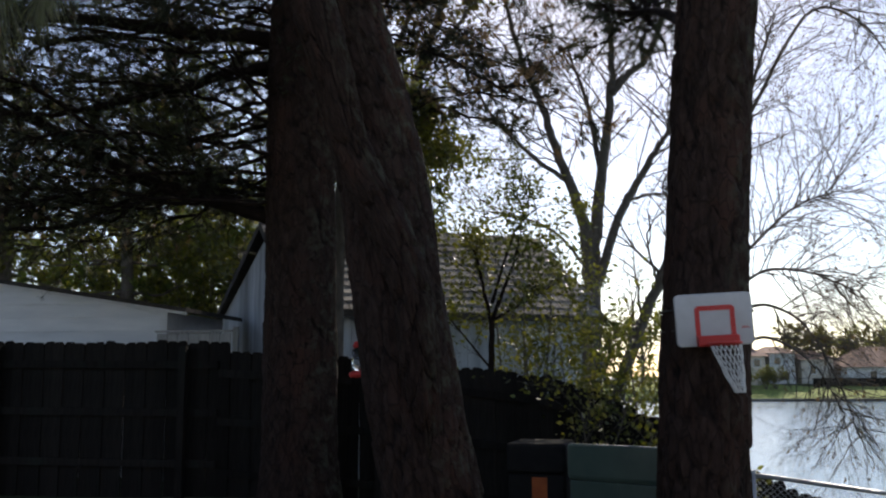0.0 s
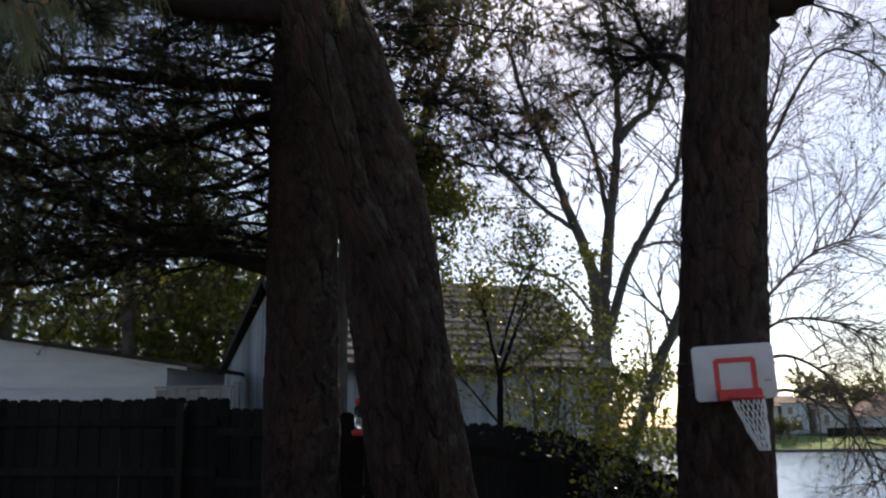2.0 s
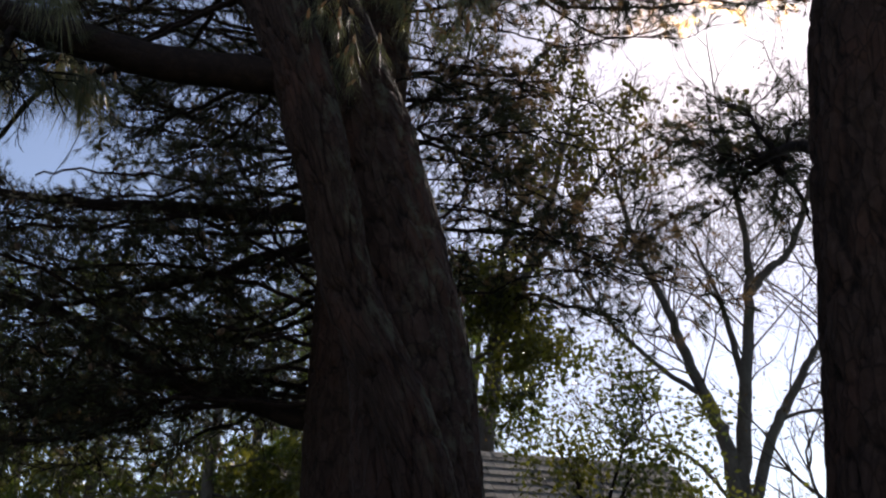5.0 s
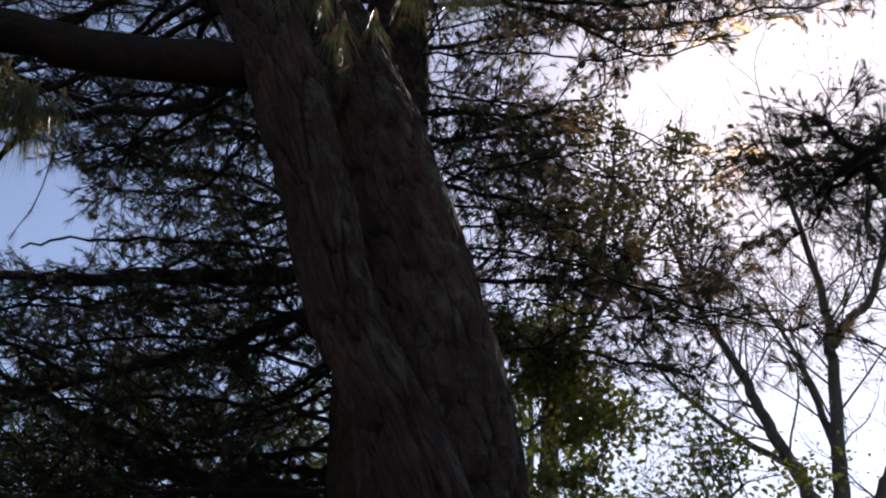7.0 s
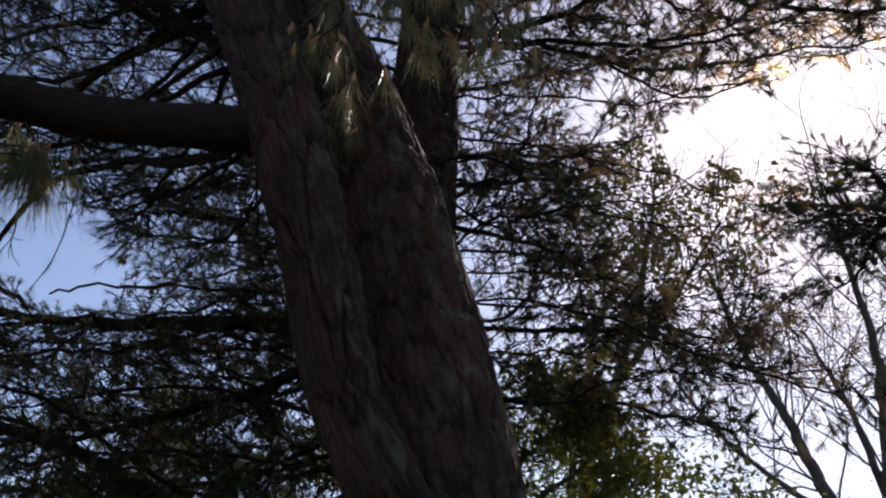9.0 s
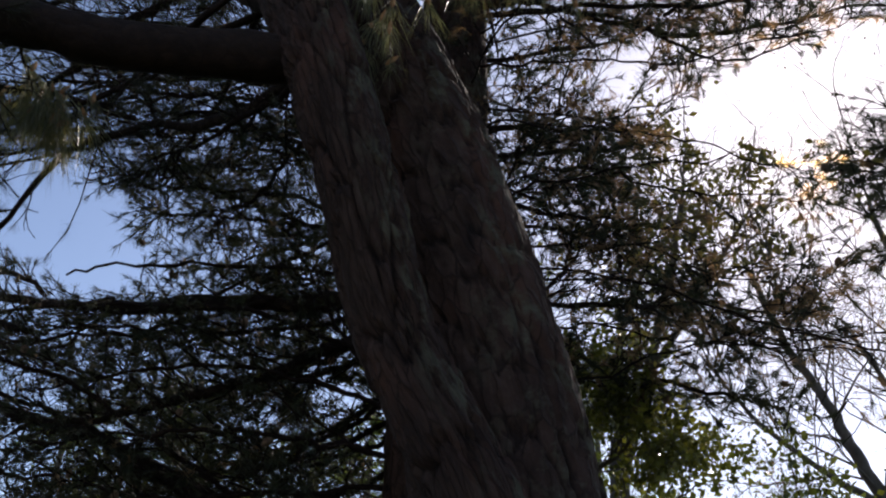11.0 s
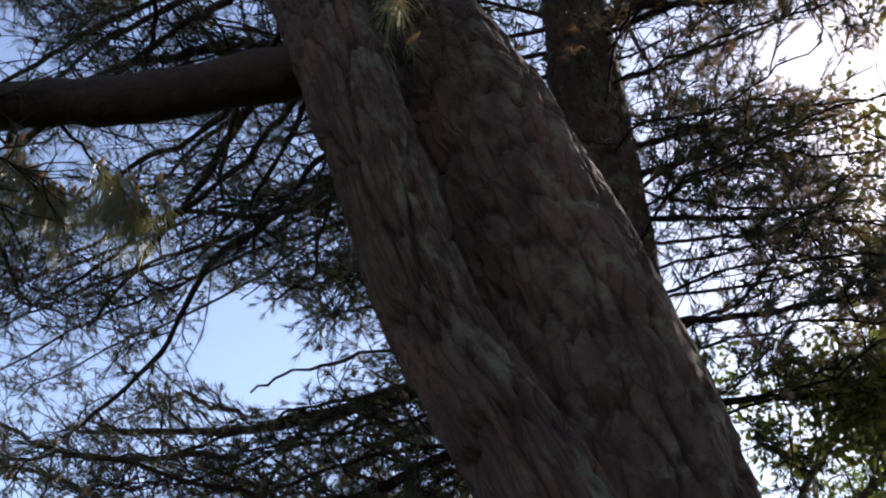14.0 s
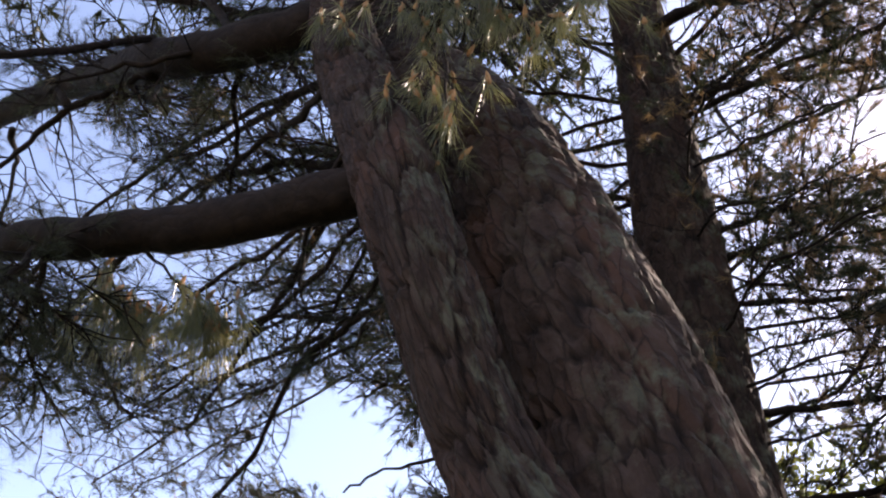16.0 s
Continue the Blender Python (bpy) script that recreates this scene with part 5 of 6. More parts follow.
# arching bare branches on the water side of the hoop pine
leafy_tree("bare_tree", "small weeping bare tree arching over the lake", "tree", None, [
    ([(2.33, 8.3, -0.7), (2.33, 8.3, 1.0), (2.36, 8.3, 2.4)], 0.09, 0.07, 0.8, 0),
    ([(2.36, 8.3, 1.6), (2.75, 8.3, 2.05), (3.2, 8.3, 1.9), (3.5, 8.25, 1.3), (3.62, 8.2, 0.85)], 0.02, 0.006, 0.55, 40),
    ([(2.36, 8.3, 1.8), (2.8, 8.4, 2.35), (3.3, 8.5, 2.4), (3.8, 8.5, 2.2)], 0.02, 0.008, 0.75, 38),
    ([(2.36, 8.3, 2.2), (2.75, 8.3, 2.6), (3.2, 8.3, 3.0), (3.6, 8.3, 3.15)], 0.02, 0.008, 0.8, 38),
    ([(2.36, 8.3, 2.4), (2.6, 8.3, 3.3), (2.85, 8.2, 4.2), (3.1, 8.2, 4.9)], 0.035, 0.01, 0.85, 34),
    ([(2.75, 8.2, 3.8), (3.4, 8.25, 4.9), (3.9, 8.3, 4.85), (4.2, 8.3, 4.4)], 0.02, 0.006, 0.55, 24),
    ([(2.36, 8.3, 1.5), (2.8, 8.1, 1.75), (3.2, 8.0, 1.5), (3.45, 8.0, 1.05)], 0.02, 0.005, 0.5, 22)],
    53, DRY_LEAF, 0.03, 2, 0.0065, per=0.1, kids=5, spread=0.9, lift=-0.05)
# leafy tree rising behind the leaning pine
leafy_tree("leafy_tree", "green broad-leaved tree with sunlit yellow leaves", "tree", None, [
    ([(-2.0, 11.3, -0.2), (-2.0, 11.3, 2.5), (-1.95, 11.3, 4.2)], 0.1, 0.08, 1.0, 0),
    ([(-1.95, 11.3, 3.0), (-1.5, 11.4, 3.6), (-1.05, 11.4, 3.9), (-0.6, 11.4, 3.95)], 0.035, 0.012, 0.55, 12),
    ([(-1.95, 11.3, 3.6), (-1.5, 11.3, 4.2), (-1.1, 11.3, 4.45), (-0.85, 11.2, 4.6)], 0.04, 0.012, 0.6, 14),
    ([(-1.95, 11.3, 3.9), (-1.7, 11.4, 4.6), (-1.45, 11.4, 4.8), (-1.15, 11.4, 5.2)], 0.04, 0.012, 0.6, 13),
    ([(-1.95, 11.3, 4.0), (-2.4, 11.4, 5.0), (-2.8, 11.4, 5.6)], 0.04, 0.015, 0.8, 6)],
    54, LEAF, 0.07, 2, 0.01, per=4, kids=4)
leafy_tree("oak_tree", "tall oak with sparse browning leaves against the sun", "tree", None, [
    ([(-2.6, 16.8, -0.1), (-2.5, 16.8, 4.0), (-2.2, 16.5, 6.5)], 0.2, 0.14, 1.0, 0),
    ([(-2.2, 16.5, 6.0), (-1.4, 15.8, 7.6), (-0.8, 15.2, 9.0), (-0.5, 14.9, 10.0)], 0.1, 0.02, 1.1, 20),
    ([(-2.2, 16.5, 6.4), (-2.0, 16.2, 7.9), (-1.3, 15.8, 9.2)], 0.1, 0.02, 0.9, 14),
    ([(-1.6, 16.0, 7.2), (-0.6, 15.6, 8.2), (0.3, 15.3, 9.3)], 0.06, 0.02, 1.0, 15)],
    55, OAK_LEAF, 0.11, 2, 0.014, per=2, kids=4)
# shrubs along the fence
leafy_tree("sapling", "slender sapling with a crown of small dark green leaves", "sapling", None, [
    ([(0.1, 10.6, -0.2), (0.1, 10.6, 1.4), (0.12, 10.6, 2.1)], 0.045, 0.035, 0.6, 0),
    ([(0.12, 10.6, 2.0), (0.02, 10.6, 2.5), (-0.08, 10.6, 2.95)], 0.028, 0.01, 0.5, 9),
    ([(0.12, 10.6, 2.1), (0.32, 10.6, 2.6), (0.47, 10.6, 3.0)], 0.028, 0.01, 0.5, 10),
    ([(0.1, 10.6, 1.5), (-0.18, 10.55, 1.85), (-0.38, 10.5, 2.1)], 0.015, 0.008, 0.4, 4),
    ([(0.12, 10.6, 2.1), (0.5, 10.6, 2.3), (0.85, 10.6, 2.5)], 0.02, 0.008, 0.5, 8),
    ([(0.12, 10.6, 2.3), (0.42, 10.6, 3.2), (0.72, 10.6, 3.5)], 0.02, 0.008, 0.55, 9)],
    56, LEAF, 0.06, 2, 0.006, per=2, kids=4, bark=LIMB_BARK, group="fence shrubs")
for k, (x, y, h) in enumerate([(0.85, 10.7, 2.3), (1.3, 10.8, 2.1), (1.75, 10.4, 1.7), (1.5, 9.4, 1.2), (0.5, 11.0, 2.5)]):
    g = float(ground_height(np.array(x), np.array(y))) - 0.1
    leafy_tree("shrub", "straggly shrub with glossy yellow-green leaves over the fence", "shrub", None, [
        ([(x, y, g), (x + 0.1 * (k % 3 - 1), y, (g + h) / 2), (x + 0.18 * (k % 2), y - 0.05, h)], 0.022, 0.008, 0.55, 9 if h > 1 else 4),
        ([(x, y, g + 0.3), (x - 0.25, y - 0.1, (g + h) * 0.55), (x - 0.35, y - 0.1, h * 0.85)], 0.016, 0.007, 0.5, 7 if h > 1 else 3),
        ([(x, y, g + 0.2), (x + 0.3, y + 0.05, (g + h) * 0.5), (x + 0.4, y, h * 0.75)], 0.016, 0.007, 0.5, 7 if h > 1 else 3)],
        60 + k, LEAF, 0.065, 2, 0.005, per=1, kids=4, group="fence shrubs")
leafy_tree("shrub", "small leafy sprig beside the fence post", "shrub", None, [
    ([(2.5, 8.5, -0.9), (2.52, 8.5, 0.0), (2.6, 8.5, 0.5)], 0.012, 0.006, 0.2, 3)], 77, LEAF, 0.07, 1, 0.004, per=2, kids=3, group="fence shrubs")
for k, (x, y, h) in enumerate([(-5.6, 17.5, 4.2), (-6.6, 18.5, 4.8), (-4.8, 19.0, 4.6), (-8.6, 18.0, 4.3), (-11.5, 17.5, 4.4), (-13.8, 18.0, 4.2), (-7.6, 20.0, 5.2), (-10.0, 20.0, 5.0)]):
    leafy_tree("shrub", "sunlit yellow-green hedge shrub behind the shed", "shrub", None, [
        ([(x, y, -0.1), (x, y, h * 0.5), (x + 0.1, y, h)], 0.05, 0.02, 1.0, 9),
        ([(x, y, 0.2), (x - 0.6, y, h * 0.5), (x - 0.8, y, h * 0.85)], 0.04, 0.015, 0.9, 8),
        ([(x, y, 0.2), (x + 0.6, y, h * 0.5), (x + 0.8, y, h * 0.85)], 0.04, 0.015, 0.9, 8)],
        80 + k, LEAF, 0.15, 2, 0.01, per=2, kids=4, group="hedge shrubs")

# ---- basketball hoop on the pine ----
hoop = thing("basketball_hoop", "toy basketball hoop with white backboard and red rim on a pine", "basketball hoop")
lean_m = pose(2.065, 6.36, 1.62, 0, -2.5, 0)


def rounded(x0, z0, x1, z1, r, n=5):
    out = []
    for cx, cz, a0 in ((x1 - r, z1 - r, 0), (x0 + r, z1 - r, 90), (x0 + r, z0 + r, 180), (x1 - r, z0 + r, 270)):
        out += [(cx + r * math.cos(radians(a0 + 90 * i / n)), cz + r * math.sin(radians(a0 + 90 * i / n))) for i in range(n + 1)]
    return out


board = part("backboard", Shape().prism(rounded(-0.275, 0, 0.285, 0.39, 0.035), 0.05, lean_m @ pose(0, -0.05, 0)), WHITE_PLASTIC, hoop, bevel=0.006)
sq = Shape()
for lo, hi in (((-0.135, -0.056, 0.02), (-0.1, -0.0505, 0.285)), ((0.12, -0.056, 0.02), (0.155, -0.0505, 0.285)), ((-0.12, -0.0565, 0.262), (0.14, -0.051, 0.298))):
    sq.box(lo, hi, lean_m)
part("target_square", sq, RED_PLASTIC, hoop, "red painted target square")
part("maker_mark", Shape().box((0.2, -0.054, 0.122), (0.255, -0.0505, 0.126), lean_m).box((0.2, -0.054, 0.131), (0.24, -0.0505, 0.135), lean_m), RED_PLASTIC, hoop, "small faded red mark")
part("bracket", Shape().box((-0.135, -0.14, -0.005), (0.165, -0.051, 0.075), lean_m), RED_PLASTIC, hoop, "moulded red rim bracket", bevel=0.012)
a = np.linspace(0, 2 * np.pi, 33)
ring = np.column_stack([0.035 + 0.11 * np.cos(a), -0.24 + 0.11 * np.sin(a), 0.01 + 0 * a])
rim = part("rim", Shape().tube([lean_m @ Vector(p) for p in ring], 0.011, 8, False), RED_PLASTIC, hoop, "red plastic rim", smooth=True)
netting = Shape()
STRANDS, LEVELS = 9, 4
for way_ in (1, -1):
    for k in range(STRANDS):
        pts = []
        for i in range(LEVELS * 2 + 1):
            f = i / (LEVELS * 2)
            ang = 2 * math.pi * (k + way_ * f * LEVELS * 0.42) / STRANDS
            r = (0.075 * (1 - f) ** 0.8 + 0.03) * (1 + 0.16 * math.sin(5 * k + 9 * f) * f)
            pts.append(lean_m @ Vector((0.04 + 0.075 * f ** 1.1 + r * math.cos(ang), -0.24 + 0.03 * f + r * math.sin(ang), -0.005 - 0.34 * f)))
        netting.tube(pts, 0.0046, 4, False)
part("net", netting, NET, hoop, "white cord net blown aside")
strap = Shape()
for z in (1.74, 1.9):
    ang = np.linspace(0, 2 * np.pi, 40)
    strap.tube(np.column_stack([2.075 + 0.355 * np.cos(ang), 6.745 + 0.355 * np.sin(ang), z + 0 * ang]), 0.008, 5, False)
part("strap", strap, ROOF_DARK, hoop, "dark strap round the trunk")

# ---- hummingbird feeder between the pines ----
feeder = thing("bird_feeder", "hanging bird feeder with a clear bottle and red cap and base", "bird feeder")
fx, fy, fz = -0.9, 7.55, 1.4
def lathe(profile, x, y, z, n=16):
    sh = Shape()
    vs = [(x + r * math.cos(2 * math.pi * j / n), y + r * math.sin(2 * math.pi * j / n), z + h) for r, h in profile for j in range(n)]
    return sh.add(vs, [(i * n + j, i * n + (j + 1) % n, (i + 1) * n + (j + 1) % n, (i + 1) * n + j) for i in range(len(profile) - 1) for j in range(n)])
part("base", lathe([(0.0, 0), (0.07, 0.0), (0.085, 0.02), (0.08, 0.045), (0.05, 0.06), (0.0, 0.06)], fx, fy, fz), RED_PLASTIC, feeder, "red feeding base", smooth=True)
part("bottle", lathe([(0.035, 0.06), (0.055, 0.09), (0.06, 0.15), (0.058, 0.24), (0.03, 0.27)], fx, fy, fz), GLASS, feeder, "clear glass bottle", smooth=True)
part("cap", lathe([(0.0, 0.27), (0.045, 0.27), (0.05, 0.29), (0.04, 0.32), (0.0, 0.335)], fx, fy, fz), RED_PLASTIC, feeder, "orange-red cap", smooth=True)
part("wire", Shape().tube([(fx, fy, fz + 0.33), (fx + 0.02, fy - 0.05, 2.0), (fx + 0.12, fy - 0.4, 2.6), (fx + 0.25, 6.9, 2.75)], 0.003, 5), STEEL, feeder)

# ---- boxes by the fence ----
low = -0.6


def sloped_lid(x0, x1, y0, y1, z, thick, drop, m):
    vs = [(x, y, z + h - (drop if y == y1 else 0)) for x in (x0, x1) for y in (y0, y1) for h in (0, thick)]
    return Shape().add([m @ Vector(v) for v in vs], [(0, 1, 3, 2), (4, 6, 7, 5), (0, 4, 5, 1), (2, 3, 7, 6), (1, 5, 7, 3), (0, 2, 6, 4)])


dark_m = pose(0.43, 7.95, 0, 0, 0, -8)
cart = thing("storage_box", "black plastic storage box with an orange sticker beside the fence", "storage box")
part("body", Shape().box((0, 0, low), (0.53, 0.6, 0.52), dark_m), BLACK_PLASTIC, cart, bevel=0.025)
part("lid", sloped_lid(-0.01, 0.54, -0.02, 0.63, 0.525, 0.27, 0.0, dark_m), BLACK_PLASTIC, cart, bevel=0.03)
part("sticker", Shape().box((0.22, -0.006, 0.3), (0.36, -0.001, 0.49), dark_m), ORANGE, cart, "faded orange sticker")
box_m = pose(0.985, 7.68, 0, 0, 0, -30)
cabinet = thing("utility_cabinet", "dark green metal utility cabinet beside the fence", "utility cabinet")
part("body", Shape().box((0, 0, low), (1.0, 0.6, 0.5), box_m), GREEN_METAL, cabinet, bevel=0.02)
part("lid", sloped_lid(-0.01, 1.02, -0.03, 0.65, 0.505, 0.32, 0.22, box_m), GREEN_METAL, cabinet, bevel=0.035)
part("hinge_strip", Shape().box((0.46, -0.008, low + 0.1), (0.475, -0.001, 0.48), box_m), GREEN_METAL, cabinet)

# ---- chain-link fence by the water ----
chain = thing("chain_link_fence", "low galvanised chain-link fence running along the bank", "fence")
P0, P1 = Vector((2.62, 8.0, 0.52)), Vector((6.2, 7.5, 0.07))
part("top_rail", Shape().tube([P0, P0.lerp(P1, 0.5), P1], 0.02, 8), STEEL, chain, smooth=True)
for f in (0.0, 0.62, 1.0):
    p = P0.lerp(P1, f)
    part("post", Shape().tube([(p.x, p.y, p.z - 1.25), (p.x, p.y, p.z + 0.03)], 0.028, 8), STEEL, chain, smooth=True)
wires = Shape()
along, n_cells = P1 - P0, 62
for k in range(-18, n_cells):
    for s in (1, -1):
        pts = []
        for i in range(19):
            f = (k + (i if s > 0 else 18 - i)) / n_cells
            if 0 <= f <= 1:
                p = P0 + along * f
                pts.append((p.x, p.y + 0.004 * (-1) ** i * s, p.z - 0.01 - i * 0.055))
        if len(pts) > 1:
            wires.tube(pts, 0.0022, 3, False)
part("wire_mesh", wires, STEEL, chain, "woven diamond wire")

# ---- white shed ----
shed = thing("shed", "white shed with lap siding and a low dark roof", "shed")
SY, SX = 12.05, -4.72


def rake(x):
    return 2.43 - 0.16 * (x + 4.69)


body = Shape().prism([(-18.0, -0.2), (SX, -0.2), (SX, rake(SX) - 0.06), (-11.4, rake(-11.4) - 0.06), (-18.0, 2.4)], 2.2, pose(0, SY + 0.03, 0))
part("wall", body, TRIM, shed)
z = -0.1
siding_top = rake(-11.4) - 0.1
while z < siding_top:
    top = min(z + 0.205, siding_top)
    right0 = min(SX - 0.11, (2.37 - z) / 0.16 - 4.69)
    right1 = min(SX - 0.11, (2.37 - top) / 0.16 - 4.69)
    if right0 > -11.3:
        sh = Shape()
        y0, y1 = SY - 0.004, SY + 0.016
        sh.add([(-11.4, y0 - 0.012, z), (right0, y0 - 0.012, z), (right1, y0 + 0.008, top), (-11.4, y0 + 0.008, top), (-11.4, y1 + 0.012, z), (right0, y1 + 0.012, z), (right1, y1 + 0.012, top), (-11.4, y1 + 0.012, top)],
               [(0, 1, 2, 3), (5, 4, 7, 6), (0, 4, 5, 1), (3, 2, 6, 7), (1, 5, 6, 2), (4, 0, 3, 7)])
        part("siding_board", sh, SIDING, shed)
    z += 0.2
part("corner_trim", Shape().box((SX - 0.105, SY - 0.03, -0.1), (SX + 0.01, SY + 0.028, 2.4)), TRIM, shed, bevel=0.004)
part("roof", Shape().add([(x, y, rake(x) + h) for x in (-11.4, -4.4) for y in (SY - 0.1, SY + 2.3) for h in (-0.03, 0.03)],
                         [(0, 1, 3, 2), (4, 6, 7, 5), (0, 4, 5, 1), (2, 3, 7, 6), (1, 5, 7, 3), (0, 2, 6, 4)]), ROOF_DARK, shed)
part("fascia", Shape().add([(x, y, rake(x) + h) for x in (-11.4, -4.41) for y in (SY - 0.07, SY - 0.04) for h in (-0.075, -0.032)],
                           [(0, 1, 3, 2), (4, 6, 7, 5), (0, 4, 5, 1), (2, 3, 7, 6), (1, 5, 7, 3), (0, 2, 6, 4)]), TRIM, shed)

# ---- weathered garage ----
garage = thing("garage", "weathered white board garage with a grey shake roof", "garage")
GM = pose(-3.018, 10.877, 0, 0, 0, math.degrees(math.atan2(0.515, 0.857)))
GX, GL, GD, EZ, RY, RZ = 0.5, 5.5, 6.4, 2.32, 2.07, 3.815
GABLE = [(0.3, 2.4), (RY, RZ - 0.17), (GD - 0.3, 2.4)]


def gable(v):
    return float(np.interp(v, [p[0] for p in GABLE], [p[1] for p in GABLE]))


core = Shape()
core.prism([(0.3, -0.3), (GD - 0.3, -0.3), (GD - 0.3, 2.36), (RY, RZ - 0.2), (0.3, 2.36)], GL - GX - 0.45, GM @ Matrix(((0, 1, 0, GX + 0.16), (1, 0, 0, 0), (0, 0, 1, 0), (0, 0, 0, 1))))
part("wall", core, BOARD, garage)
x = GX + 0.13
while x < GL - 0.3:
    part("board", Shape().box((x, 0.272, -0.2), (x + 0.192, 0.297, 2.34), GM), BOARD, garage)
    x += 0.2
y = 0.28
while y < GD - 0.4:
    vs = [(xx, yy, zz) for xx in (GX + 0.13, GX + 0.157) for yy, zz in ((y, -0.2), (y + 0.192, -0.2), (y + 0.192, gable(y + 0.192) - 0.03), (y, gable(y) - 0.03))]
    part("board", Shape().add([GM @ Vector(v) for v in vs], [(0, 3, 2, 1), (4, 5, 6, 7), (0, 1, 5, 4), (1, 2, 6, 5), (2, 3, 7, 6), (3, 0, 4, 7)]), BOARD, garage)
    y += 0.2
deck = Shape()
for y0, y1 in ((0.0, RY), (GD, RY)):
    vs = [(xx, yy, zz + h) for xx in (GX + 0.03, GL) for yy, zz in ((y0, EZ), (y1, RZ)) for h in (-0.05, 0.0)]
    deck.add([GM @ Vector(v) for v in vs], [(0, 1, 3, 2), (4, 6, 7, 5), (0, 4, 5, 1), (2, 3, 7, 6), (1, 5, 7, 3), (0, 2, 6, 4)])
part("roof_deck", deck, ROOF_DARK, garage)
part("fascia", Shape().box((GX + 0.03, -0.025, EZ - 0.1), (GL, -0.003, EZ - 0.01), GM), ROOF_DARK, garage)
barge = Shape()
for y0, y1 in ((0.0, RY), (GD, RY)):
    vs = [(xx, yy, zz + h) for xx in (GX, GX + 0.025) for yy, zz in ((y0, EZ), (y1, RZ)) for h in (-0.1, 0.02)]
    barge.add([GM @ Vector(v) for v in vs], [(0, 1, 3, 2), (4, 6, 7, 5), (0, 4, 5, 1), (2, 3, 7, 6), (1, 5, 7, 3), (0, 2, 6, 4)])
part("barge_board", barge, ROOF_DARK, garage, "dark barge boards")
slope = math.atan2(RZ - EZ, RY)
run = math.hypot(RZ - EZ, RY)
rm = GM @ Matrix.Translation((0, 0, EZ)) @ Matrix.Rotation(slope, 4, "X")
rng = np.random.default_rng(7)
shakes = []
for k in range(6):
    w = 0.24 + 0.02 * k
    sh = Shape().add([(0, -0.02, 0.024), (w, -0.02 + 0.01 * (k % 3 - 1), 0.024), (w, 0.26, 0.006), (0, 0.26, 0.006), (0, -0.02, 0.004), (w, -0.02 + 0.01 * (k % 3 - 1), 0.004), (w, 0.26, 0.002), (0, 0.26, 0.002)],
                     [(0, 1, 2, 3), (7, 6, 5, 4), (0, 4, 5, 1), (1, 5, 6, 2), (2, 6, 7, 3), (3, 7, 4, 0)])
    shakes.append((w, mesh_of("shake", sh, SHAKE)))
for row in range(12):
    x = GX - 0.14 - 0.1 * (row % 2)
    while x < GL - 0.2:
        w, me = shakes[rng.integers(6)]
        ob = part("shake", me, SHAKE, garage)
        ob.matrix_world = rm @ pose(max(x, GX) + 0.004, row * run / 12 + 0.006 * rng.normal(), 0.004, 0.6 * rng.normal(), 0, 0.5 * rng.normal())
        x += w + 0.012
cap_faces = [(0, 1, 4, 3), (1, 2, 5, 4), (6, 9, 10, 7), (7, 10, 11, 8), (0, 6, 7, 1), (1, 7, 8, 2), (3, 4, 10, 9), (4, 5, 11, 10), (0, 3, 9, 6), (2, 8, 11, 5)]
cap_top = [(0, -0.13, -0.075), (0, 0, 0.02), (0, 0.13, -0.075), (0.33, -0.13, -0.085), (0.33, 0, 0.008), (0.33, 0.13, -0.085)]
cap_mesh = mesh_of("ridge_shake", Shape().add(cap_top + [(a, b, c - 0.018) for a, b, c in cap_top], cap_faces), SHAKE)
for i in range(18):
    part("ridge_shake", cap_mesh, SHAKE, garage).matrix_world = GM @ pose(max(i * GL / 18, GX), RY, RZ + 0.02)

# pale board fence between shed and garage
pale = thing("board_fence", "pale weathered board fence between the shed and the garage", "fence")
for i in range(7):
    part("board", Shape().box((-4.72 + i * 0.155, 11.72, -0.1), (-4.72 + i * 0.155 + 0.148, 11.742, 2.03 + 0.006 * (i % 3))), PALE_FENCE, pale)
part("cap_rail", Shape().box((-4.74, 11.69, 2.046), (-3.62, 11.77, 2.075)), PALE_FENCE, pale)
part("post", Shape().box((-3.6, 11.70, -0.1), (-3.53, 11.78, 2.12)), PALE_FENCE, pale)

# ---- dog-eared picket fence along the yard ----
fence = thing("picket_fence", "dark weathered dog-eared wooden privacy fence", "fence")
TOPS = [(-9.0, 1.9), (-3.14, 1.84), (-3.13, 1.74), (-1.5, 1.64), (-0.2, 1.52), (0.7, 1.41), (1.25, 1.25), (2.2, 0.8), (3.1, 0.28), (3.7, 0.05)]
FY = 10.0
variants = []
for k in range(5):
    w = 0.136 + 0.002 * (k % 3)
    c = 0.028 + 0.004 * (k % 2)
    sh = Shape().prism([(0, -2.6), (w, -2.6), (w, -c), (w - c, 0.004 * (k - 2)), (c, 0), (0, -c)], 0.017, pose(0, 0, 0))
    variants.append(mesh_of("picket", sh, FENCE))
x, k = -9.0, 0
rng = np.random.default_rng(5)
while x < 3.68:
    top = float(np.interp(x, [p[0] for p in TOPS], [p[1] for p in TOPS]))
    ob = part("picket", variants[int(rng.integers(5))], FENCE, fence)
    ob.matrix_world = pose(x, FY + 0.02 * (k % 2) + 0.003 * rng.normal(), top + 0.012 * rng.normal(), 0, 0.35 * rng.normal(), 0)
    x, k = x + 0.133, k + 1
